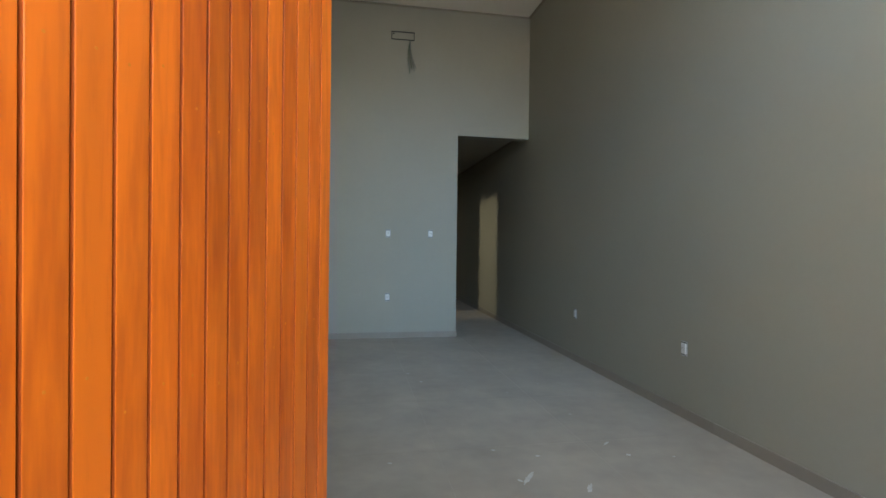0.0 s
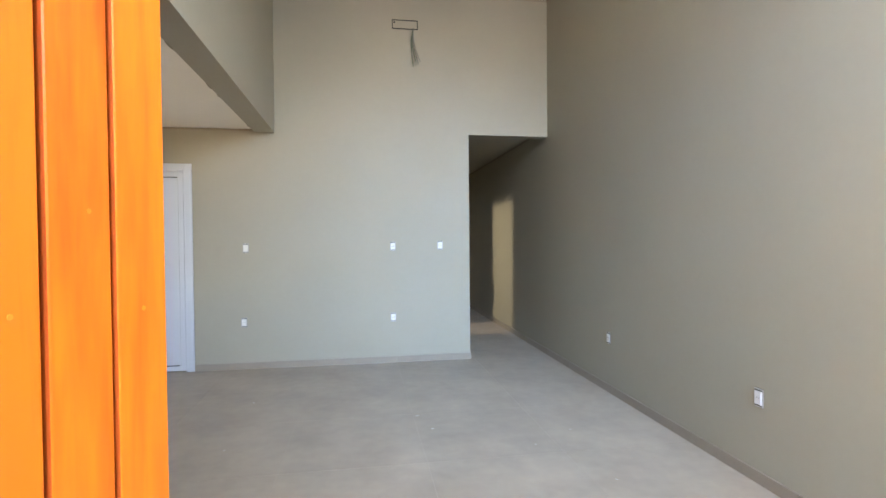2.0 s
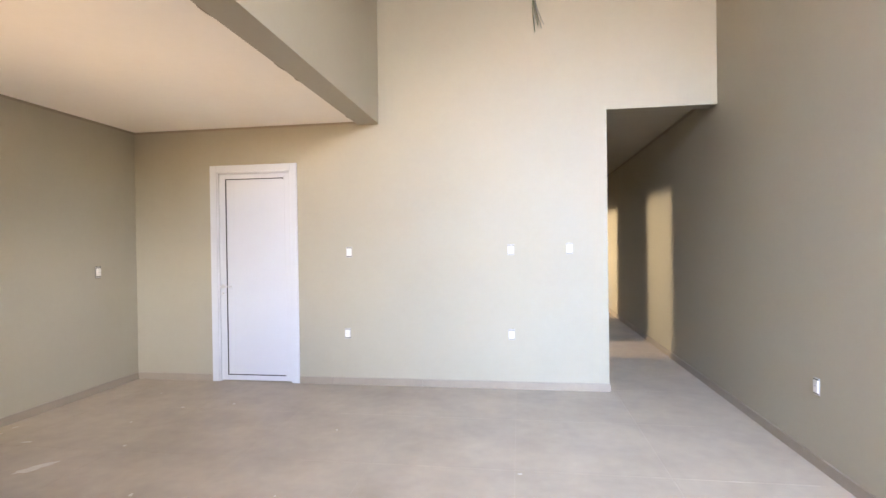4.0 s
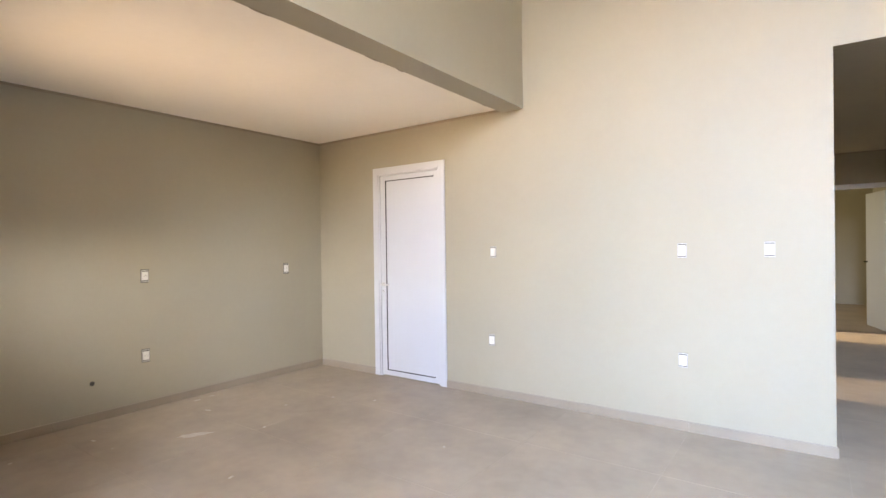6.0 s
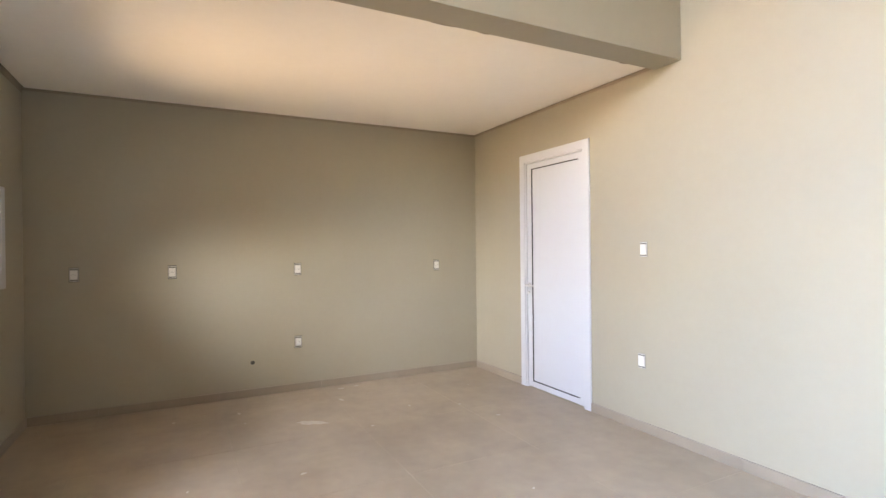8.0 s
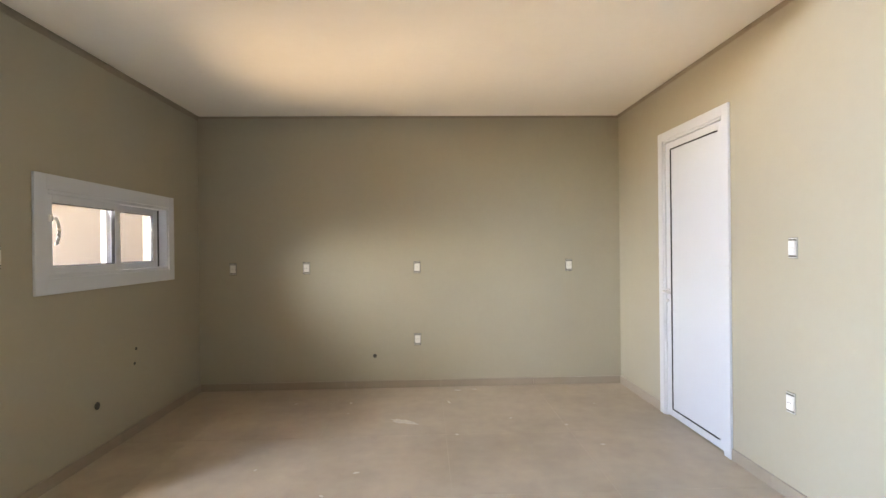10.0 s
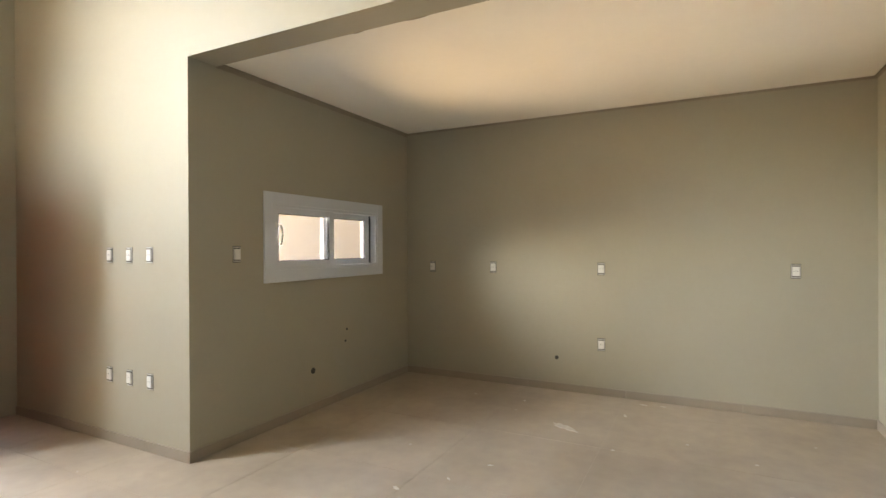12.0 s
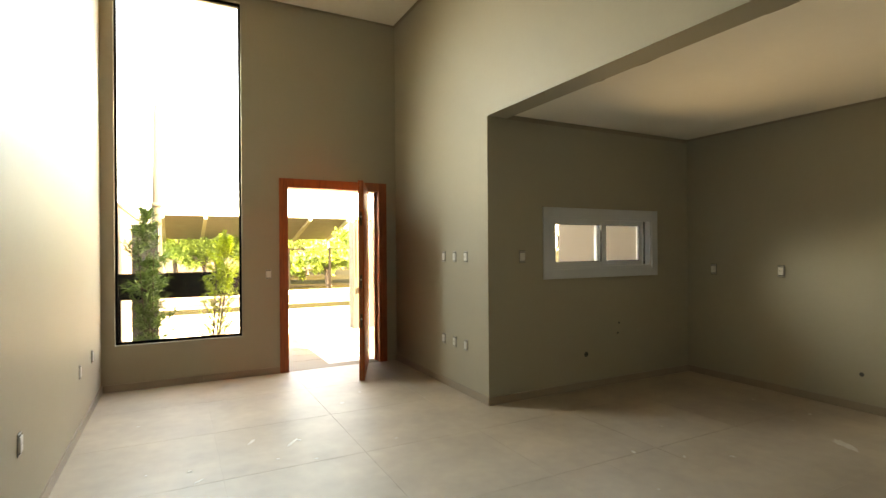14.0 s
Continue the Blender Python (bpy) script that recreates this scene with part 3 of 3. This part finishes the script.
# ---- electrical points without cover plates ----
def outlet(kind_label, group, switch=False, rim=False):
    o = thing("wall_switch" if switch else "wall_outlet", pose(0, 0, 0), kind_label, "switch" if switch else "outlet", group)
    bm = bmesh.new()
    e = 0.0025 if rim else 0.0
    box(bm, -0.030 - e, 0.030 + e, -0.0015, 0.0005, -0.053 - e, 0.053 + e)
    part("wall_box", bm, DARK_BOX if rim else GAP, o)
    bm = bmesh.new()
    ring(bm, -0.030, 0.030, -0.051, 0.051, 0.007, -0.005, -0.0016, 0.0008, 0.014)
    box(bm, -0.030, 0.030, -0.005, -0.0016, 0.037, 0.046)
    bracket = part("bracket", bm, STEEL, o, "zinc mounting bracket")
    for dz in (-0.0405, 0.0405):
        bm = bmesh.new()
        box(bm, -0.026, 0.026, -0.0075, -0.0048, dz - 0.003, dz + 0.003, 0.0005)
        part("terminal_strip", bm, DARK_BOX, bracket)
    bm = bmesh.new()
    box(bm, -0.0225, 0.0225, -0.012, -0.002, -0.036, 0.036, 0.0025)
    if switch:
        box(bm, -0.019, 0.019, -0.016, -0.011, -0.030, 0.004, 0.003, pose(0, 0, 0, 3))
    module = part("module", bm, WHITE_PLASTIC, o, "white plastic module")
    if not switch:
        for dx, dz in ((-0.0095, 0), (0.0095, 0), (0, 0.004)):
            bm = bmesh.new()
            rod(bm, (dx, -0.0125, dz), (dx, -0.0105, dz), 0.0024, seg=8)
            part("pin_hole", bm, RUBBER, module)
    for dz in (-0.046, 0.046):
        bm = bmesh.new()
        rod(bm, (0, -0.0065, dz), (0, -0.004, dz), 0.004, seg=10)
        part("screw", bm, CHROME, bracket)
    return o


first_outlet = outlet("white outlet module on a bare metal bracket", "open outlets on the walls")
first_switch = outlet("white switch module on a bare metal bracket", "open switches on the walls", True)
first_outlet.matrix_basis = pose(-1.783, BY, 0.499)
first_switch.matrix_basis = pose(-3.319, BY, 1.272)
for x, z in ((-1.782, 1.277), (-1.259, 1.281), (-3.344, 0.492)):
    copy_thing(first_outlet, pose(x, BY, z))
for y, z in ((6.042, 0.473), (4.343, 0.47), (2.72, 0.455), (2.12, 0.46)):
    copy_thing(first_outlet, pose(0, y, z, 0, 0, -90))
kitchen_outlet = outlet("white outlet module in an open dark wall box", "kitchen outlets", False, True)
kitchen_outlet.matrix_basis = pose(KX, 3.904, 1.118, 0, 0, 90)
for y, z in ((4.572, 1.119), (5.590, 1.116), (7.014, 1.118), (5.588, 0.447)):
    copy_thing(kitchen_outlet, pose(KX, y, z, 0, 0, 90))
for y, z in ((2.786, 1.271), (3.005, 1.271), (3.220, 1.272), (2.776, 0.457), (3.0, 0.456), (3.217, 0.454)):
    copy_thing(first_outlet, pose(PX, y, z, 0, 0, 90))
kitchen_switch = outlet("white switch module in an open dark wall box", "open switches on the walls", True, True)
kitchen_switch.matrix_basis = pose(-3.371, KY, 1.273, 0, 0, 180)
copy_thing(first_switch, pose(-1.523, FY, 1.085, 0, 0, 180))


# ---- water and gas points ----
def pipe_point(m, r, label):
    o = thing("pipe_outlet", m, label, "pipe")
    bm = bmesh.new()
    rod(bm, (0, -0.004, 0), (0, 0.0, 0), r, seg=20)
    part("hole", bm, DARK_BOX, o)
    bm = bmesh.new()
    for i in range(20):
        a0, a1 = i * math.tau / 20, (i + 1) * math.tau / 20
        rod(bm, (r * math.cos(a0), -0.003, r * math.sin(a0)), (r * math.cos(a1), -0.003, r * math.sin(a1)), 0.003, seg=6)
    part("rim", bm, GREY_RENDER, o)


pipe_point(pose(KX, 5.191, 0.299, 0, 0, 90), 0.015, "dark open pipe end in the kitchen wall")
pipe_point(pose(-4.114, KY, 0.327, 0, 0, 180), 0.022, "dark drain pipe end under the window")
pipe_point(pose(-4.55, KY, 0.60, 0, 0, 180), 0.008, "capped water point in the kitchen wall")
pipe_point(pose(-4.53, KY, 0.50, 0, 0, 180), 0.008, "capped water point in the kitchen wall")

# ---- air-conditioning box with hanging cables ----
ac = thing("air_conditioning_box", pose(-1.625, BY, 3.695), "white recessed wiring box with dark edge", "wiring box")
bm = bmesh.new()
ring(bm, -0.142, 0.142, -0.051, 0.051, 0.010, -0.006, 0.0, 0.001)
part("edge", bm, DARK_BOX, ac)
bm = bmesh.new()
box(bm, -0.130, 0.130, -0.002, 0.0, -0.040, 0.040)
part("cover", bm, PAINT, ac)
bm = bmesh.new()
rod(bm, (-0.115, -0.006, 0.02), (-0.115, 0, 0.02), 0.010)
part("knockout", bm, DARK_BOX, ac)
for i, (m, dx) in enumerate(((WIRE_GREEN, 0.0), (WIRE_GREY, 0.012), (WIRE_GREEN, -0.010), (WIRE_GREY, 0.02))):
    cu = bpy.data.curves.new("cable", "CURVE")
    cu.dimensions, cu.bevel_depth, cu.bevel_resolution = "3D", 0.0036, 2
    sp = cu.splines.new("BEZIER")
    sp.bezier_points.add(2)
    for p, co in zip(sp.bezier_points, ((0.09, -0.002, -0.03), (0.075 + dx, -0.03, -0.2), (0.11 + dx * 2.6, -0.025, -0.40 - 0.03 * (i % 3)))):
        p.co = co
        p.handle_left_type = p.handle_right_type = "AUTO"
    cu.materials.append(m)
    o = new("cable", cu)
    o.parent = ac

# ---- plaster left on the floor ----
def smear(x, y, sx, sy, rz, seed):
    rnd = random.Random(seed)
    bm = bmesh.new()
    vs = [bm.verts.new((sx * math.cos(a) * (0.6 + 0.7 * rnd.random()), sy * math.sin(a) * (0.6 + 0.7 * rnd.random()), 0.0012)) for a in [i * math.tau / 22 for i in range(22)]]
    f = bm.faces.new(vs)
    r = bmesh.ops.extrude_face_region(bm, geom=[f])
    bmesh.ops.translate(bm, vec=(0, 0, 0.0015), verts=[v for v in r["geom"] if isinstance(v, bmesh.types.BMVert)])
    bmesh.ops.recalc_face_normals(bm, faces=bm.faces)
    o = new("plaster_smear", mesh_of(bm, "plaster_smear", PLASTER))
    o.matrix_basis = pose(x, y, 0, 0, 0, rz)
    tagged(o, "dried white plaster smear on the floor tiles", "plaster smear", "plaster on the floor")


for i, (x, y, sx, sy, rz) in enumerate(((-4.64, 5.5, 0.10, 0.035, 60), (-5.1, 5.85, 0.03, 0.012, 20), (-3.3, 4.9, 0.025, 0.012, 70), (-5.45, 5.95, 0.03, 0.012, 80), (-5.47, 6.10, 0.02, 0.01, 80),
                                        (-1.72, 5.75, 0.012, 0.008, 10), (-0.75, 4.0, 0.03, 0.006, 40), (-1.35, 3.65, 0.07, 0.014, 55), (-1.1, 3.5, 0.05, 0.012, 60), (-0.47, 3.77, 0.008, 0.006, 0))):
    smear(x, y, sx, sy, rz, i)
rnd = random.Random(44)
for i in range(26):
    x, y = (rnd.uniform(-2.7, -0.3), rnd.uniform(2.6, 7.0)) if i % 2 else (rnd.uniform(-5.3, -3.0), rnd.uniform(4.3, 7.2))
    k = rnd.uniform(0.004, 0.011)
    smear(x, y, k * rnd.uniform(1.0, 2.4), k, rnd.uniform(0, 180), 60 + i)


# ---- outside ----
GZ = -0.03
bm = bmesh.new()
box(bm, -300, 300, -300, 300, GZ - 0.3, GZ - 0.16)
structure("ground", bm, GRASS, "sunlit ground reaching the horizon")
bm = bmesh.new()
box(bm, -9.0, 0.2, -4.9, FYO - 0.01, GZ - 0.2, GZ)
box(bm, -9.0, PX - 0.232, FYO - 0.01, ky0, GZ - 0.2, GZ)
structure("pavement", bm, CONCRETE, "pale concrete driveway in full sun")
bm = bmesh.new()
for i in range(4):
    for j in range(7):
        box(bm, -2.25 + 0.56 * i, -2.25 + 0.56 * (i + 1) - 0.006, -1.15 + 0.35 * j, -1.15 + 0.35 * (j + 1) - 0.006, GZ, GZ + 0.014, 0.002)
structure("porch", bm, PORCH, "brown stone paving before the entrance", "paving")
bm = bmesh.new()
box(bm, -40, 40, -6.3, -4.9, GZ - 0.2, GZ - 0.02)
structure("verge", bm, GRASS, "strip of dry grass along the street")
bm = bmesh.new()
box(bm, -60, 60, -10.6, -6.42, GZ - 0.2, GZ - 0.14)
structure("road", bm, ASPHALT, "pale sunlit street past the driveway")
bm = bmesh.new()
box(bm, -60, 60, -6.42, -6.3, GZ - 0.2, GZ - 0.01, 0.01)
box(bm, -60, 60, -10.72, -10.6, GZ - 0.2, GZ - 0.01, 0.01)
structure("kerb", bm, CONCRETE, "pale concrete kerbs along the street")

bm = bmesh.new()
box(bm, 0.05, 0.2, -4.7, FYO, -0.2, 1.95)
box(bm, 0.03, 0.22, -4.7, FYO, 1.95, 1.99, 0.004)
structure("boundary_wall_east", bm, FACADE, "cream rendered boundary wall beside the house", "wall")
bm = bmesh.new()
box(bm, -5.95, -5.78, 1.25, ky0 + 0.0, -0.2, 1.74)
box(bm, -5.97, -5.76, 1.25, ky0 + 0.0, 1.74, 1.78, 0.004)
structure("boundary_wall_west", bm, TAN_RENDER, "tan rendered boundary wall behind the kitchen window", "wall")
bm = bmesh.new()
box(bm, -0.11, -0.42, -0.85, -0.6, -0.2, 1.70, 0.006)
structure("gate_pillar", bm, GREY_RENDER, "grey rendered pillar standing behind the fence panel", "pillar")

rail = thing("fence_panel", pose(0, -0.25, 0), "dark metal fence panel behind the shrubs", "fence")
bm = bmesh.new()
box(bm, 0.045, -1.55, -0.02, 0.02, 0.727, 1.058, 0.004)
part("panel", bm, BLACK_ALU, rail)
for x in (0.01, -1.53):
    bm = bmesh.new()
    box(bm, x - 0.02, x + 0.02, -0.06, -0.021, GZ, 1.05, 0.004)
    part("post", bm, BLACK_ALU, rail)

cab = thing("meter_cabinet", pose(-3.36, -1.4, GZ), "olive-beige metal meter cabinet standing on the driveway", "cabinet")
bm = bmesh.new()
box(bm, 0, -0.75, -0.12, 0.12, 0.0, 1.86, 0.006)
part("body", bm, CABINET, cab)
bm = bmesh.new()
box(bm, -0.05, -0.70, 0.12, 0.132, 0.9, 1.75, 0.004)
part("door", bm, CABINET, cab)
bm = bmesh.new()
box(bm, -0.07, -0.10, 0.132, 0.15, 0.62, 0.72, 0.003)
part("latch", bm, FENCE, cab)

pole = thing("utility_pole", pose(-0.02, -13.0, GZ - 0.15), "tapered pale concrete utility pole by the street", "pole")
bm = bmesh.new()
rod(bm, (0, 0, 0), (0, 0, 6.6), 0.20, 0.07, 16)
part("shaft", bm, WEATHERED, pole, smooth=True)
bm = bmesh.new()
rod(bm, (0, 0, 3.05), (0, 0, 3.2), 0.175, 0.172, 16)
part("band", bm, WEATHERED, pole, smooth=True)

# sloping carport roof across the street
port = thing("carport", pose(0, -17, 0), "low sloping beige carport roof across the street", "carport")
bm = bmesh.new()
t = math.atan2(2.86 - 1.92, 4.0)
tilt = pose(0, 0, 2.86, math.degrees(t))
box(bm, 0.05, -8.3, -4.1, 0.0, 0.0, 0.05, 0.0, tilt)
part("roof", bm, ROOF_SHEET, port)
bm = bmesh.new()
box(bm, 0.05, -8.3, 0.0, 0.06, -0.02, 0.10, 0.0, tilt)
part("fascia", bm, RAFTER, port)
for x in (-0.1, -1.75, -4.0, -6.25, -8.1):
    bm = bmesh.new()
    box(bm, x - 0.07, x + 0.07, -4.1, 0.0, -0.14, -0.002, 0.0, tilt)
    part("rafter", bm, RAFTER, port)
for x in (-0.1, -8.1):
    bm = bmesh.new()
    rod(bm, (x, -3.9, -0.2), (x, -3.9, 2.0), 0.06)
    part("post", bm, RAFTER, port)

# fence across the street
fen = thing("street_fence", pose(0, -11.0, 0), "dark steel mesh fence across the street", "fence")
for x in (-4.1, -5.55, -7.05):
    bm = bmesh.new()
    box(bm, x - 0.04, x + 0.04, -0.04, 0.04, GZ - 0.2, 1.42, 0.004)
    part("post", bm, FENCE, fen)
for z in (0.08, 1.38):
    bm = bmesh.new()
    box(bm, -2.5, -7.05, -0.02, 0.02, z - 0.02, z + 0.02)
    part("rail", bm, FENCE, fen)
bm = bmesh.new()
for i in range(60):
    x = -2.5 - i * 0.0755
    box(bm, x - 0.0014, x + 0.0014, -0.0014, 0.0014, 0.08, 1.38)
part("bar", bm, FENCE, fen)

house = thing("house", pose(-4.2, -34, GZ - 0.2), "pale low house behind the trees across the street", "house")
bm = bmesh.new()
box(bm, -7, 7, -4, 0, 0, 3.0)
part("wall", bm, FACADE, house)
bm = bmesh.new()
vs = [bm.verts.new(c) for c in ((-7.5, 0.5, 2.95), (7.5, 0.5, 2.95), (7.5, -4.5, 2.95), (-7.5, -4.5, 2.95), (-7.5, -2, 4.2), (7.5, -2, 4.2))]
for q in ((0, 1, 5, 4), (2, 3, 4, 5), (0, 4, 3), (1, 2, 5), (0, 3, 2, 1)):
    bm.faces.new([vs[i] for i in q])
part("roof", bm, ROOF_SHEET, house)
for x in (-4, -1, 3):
    bm = bmesh.new()
    box(bm, x - 0.6, x + 0.6, -0.02, 0.05, 0.9, 2.2)
    part("window", bm, GREY_RENDER, house)


# ---- plants ----
def leaf_cloud(bm, rnd, centre, spread, count, size, up=0.3):
    """Many small pointed leaves scattered round a centre."""
    cx, cy, cz = centre
    for _ in range(count):
        u = Vector((rnd.gauss(0, 1), rnd.gauss(0, 1), rnd.gauss(0, 1))).normalized() * rnd.random() ** 0.45
        p = Vector((cx + u.x * spread[0], cy + u.y * spread[1], cz + u.z * spread[2]))
        d = Vector((rnd.gauss(0, 1), rnd.gauss(0, 1), rnd.gauss(0, 1) + up)).normalized()
        s = d.cross(Vector((rnd.gauss(0, 1), rnd.gauss(0, 1), rnd.gauss(0, 1)))).normalized()
        k = size * rnd.uniform(0.6, 1.3)
        q = [p, p + d * k * 0.5 + s * k * 0.22, p + d * k, p + d * k * 0.5 - s * k * 0.22]
        bm.faces.new([bm.verts.new(c) for c in q])


def needles(bm, rnd, base, tip, count, length, width):
    """Long narrow leaves set all round a twig, the outer ones drooping."""
    axis = (tip - base).normalized()
    for _ in range(count):
        f = rnd.uniform(0.2, 1.0)
        p = base.lerp(tip, f)
        d = (axis * 0.9 + Vector((rnd.gauss(0, 0.7), rnd.gauss(0, 0.7), rnd.gauss(0.05, 0.55)))).normalized()
        w = d.cross(Vector((rnd.gauss(0, 1), rnd.gauss(0, 1), rnd.gauss(0, 1)))).normalized() * width
        k = length * rnd.uniform(0.6, 1.35)
        droop = Vector((0, 0, -0.18 * k))
        q = (p, p + d * k * 0.45 + w, p + d * k + droop, p + d * k * 0.45 - w)
        bm.faces.new([bm.verts.new(c) for c in q])


def shrub(x, y, height, width, leaf_mat, seed, label, lean=(0, 0), bare=0.0, twigs=64, length=0.085):
    """An upright shrub: stems, uneven side twigs, and narrow leaves in loose tufts."""
    rnd = random.Random(seed)
    o = thing("shrub", pose(x, y, GZ), label, "shrub")
    bm, tips = bmesh.new(), []
    stems = [(Vector((0, 0, 0)), Vector((lean[0] * height, lean[1] * height, height * 0.97)))]
    for k in range(3):
        a = k * 2.1 + rnd.random()
        stems.append((Vector((0.02 * math.cos(a), 0.02 * math.sin(a), 0)), Vector((lean[0] * height * 0.8 + math.cos(a) * width * 0.5, lean[1] * height + math.sin(a) * width * 0.5, height * rnd.uniform(0.6, 0.85)))))
    for a, b in stems:
        rod(bm, a, b, 0.012, 0.004, 7)
    for i in range(twigs):
        f = (i + rnd.random()) / twigs
        a, b = stems[0] if f > 0.82 else rnd.choice(stems)
        base = a.lerp(b, min(1.0, f * height / max(b.z, 0.01)))
        ang = i * 2.4 + rnd.random()
        r = width * (0.35 + 0.75 * math.sin(math.pi * min(1.0, 0.22 + f * 0.78))) * rnd.uniform(0.35, 1.35)
        tip = base + Vector((math.cos(ang) * r, math.sin(ang) * r, r * rnd.uniform(0.35, 1.3) + 0.03))
        rod(bm, base, tip, 0.004, 0.0015, 5)
        tips.append((base, tip, f))
    part("trunk", bm, BARK, o)
    bm = bmesh.new()
    for base, tip, f in tips:
        needles(bm, rnd, base, tip, int(rnd.uniform(30, 62) * (1.0 if f > bare else 0.28)), length, length * 0.075)
    part("crown", bm, leaf_mat, o)


shrub(-0.36, 0.35, 1.83, 0.18, LEAF, 3, "tall dark green narrow-leaved shrub outside the window", (0.02, 0), 0.0, 96)
shrub(-1.05, 0.30, 1.52, 0.17, LEAF_YOUNG, 8, "smaller yellow-green shrub with bare stems outside the window", (-0.10, 0), 0.50, 150, 0.075)


def tree(x, y, height, spread, seed):
    rnd = random.Random(seed)
    o = thing("tree", pose(x, y, GZ - 0.15), "bright leafy tree across the street", "tree", "trees across the street")
    bm = bmesh.new()
    rod(bm, (0, 0, 0), (0.1, 0, height * 0.45), 0.13, 0.08, 10)
    ends = []
    for i in range(9):
        a, f = i * 2.4, rnd.uniform(0.28, 0.5)
        b = Vector((0.1 * f * 2, 0, height * f))
        e = Vector((math.cos(a) * spread * rnd.uniform(0.4, 0.8), math.sin(a) * spread * rnd.uniform(0.4, 0.8), height * rnd.uniform(0.5, 0.9)))
        rod(bm, b, e, 0.05, 0.015, 7)
        ends.append(e)
    part("trunk", bm, BARK, o)
    bm = bmesh.new()
    for e in ends:
        for _ in range(5):
            c = e + Vector((rnd.gauss(0, 0.4), rnd.gauss(0, 0.4), rnd.gauss(0, 0.35))) * spread * 0.45
            leaf_cloud(bm, rnd, c, (spread * 0.26, spread * 0.26, spread * 0.2), 130, 0.17)
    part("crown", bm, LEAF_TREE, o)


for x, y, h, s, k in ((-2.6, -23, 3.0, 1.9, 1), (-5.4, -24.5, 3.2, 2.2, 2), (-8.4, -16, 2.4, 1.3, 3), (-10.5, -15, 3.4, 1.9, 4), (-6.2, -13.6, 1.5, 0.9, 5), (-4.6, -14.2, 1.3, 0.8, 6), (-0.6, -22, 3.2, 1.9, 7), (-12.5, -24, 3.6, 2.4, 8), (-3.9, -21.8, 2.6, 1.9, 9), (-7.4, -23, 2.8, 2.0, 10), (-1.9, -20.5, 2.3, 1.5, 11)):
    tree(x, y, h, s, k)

# ---- floor tiles ----
TP = 0.872
tile_cache = {}


def lay(x0, x1, y0, y1):
    i0, i1 = math.floor((x0 + 0.005) / TP), math.ceil((x1 + 0.005) / TP)
    j0, j1 = math.floor((y0 - 4.05) / TP), math.ceil((y1 - 4.05) / TP)
    for i in range(i0, i1):
        for j in range(j0, j1):
            a, b = max(x0, -0.005 + i * TP + 0.0012), min(x1, -0.005 + (i + 1) * TP - 0.0012)
            c, d = max(y0, 4.05 + j * TP + 0.0012), min(y1, 4.05 + (j + 1) * TP - 0.0012)
            if b - a < 0.02 or d - c < 0.02:
                continue
            key = (round(b - a, 3), round(d - c, 3))
            if key not in tile_cache:
                bm = bmesh.new()
                w, h = (b - a) / 2, (d - c) / 2
                box(bm, -w, w, -h, h, -0.004, 0.0, 0.0005)
                tile_cache[key] = mesh_of(bm, "tile", TILE)
            o = new("tile", tile_cache[key])
            o.parent = floor
            o.matrix_basis = pose((a + b) / 2, (c + d) / 2, 0)


lay(PX, 0, FY, BY)
lay(KX, PX, KY, BY)
lay(CX, 0, BY, CEND + 0.14)
lay(-4.0, CX, BY + 0.15, CEND)
lay(-4.0, 0, CEND + 0.14, 17.2)
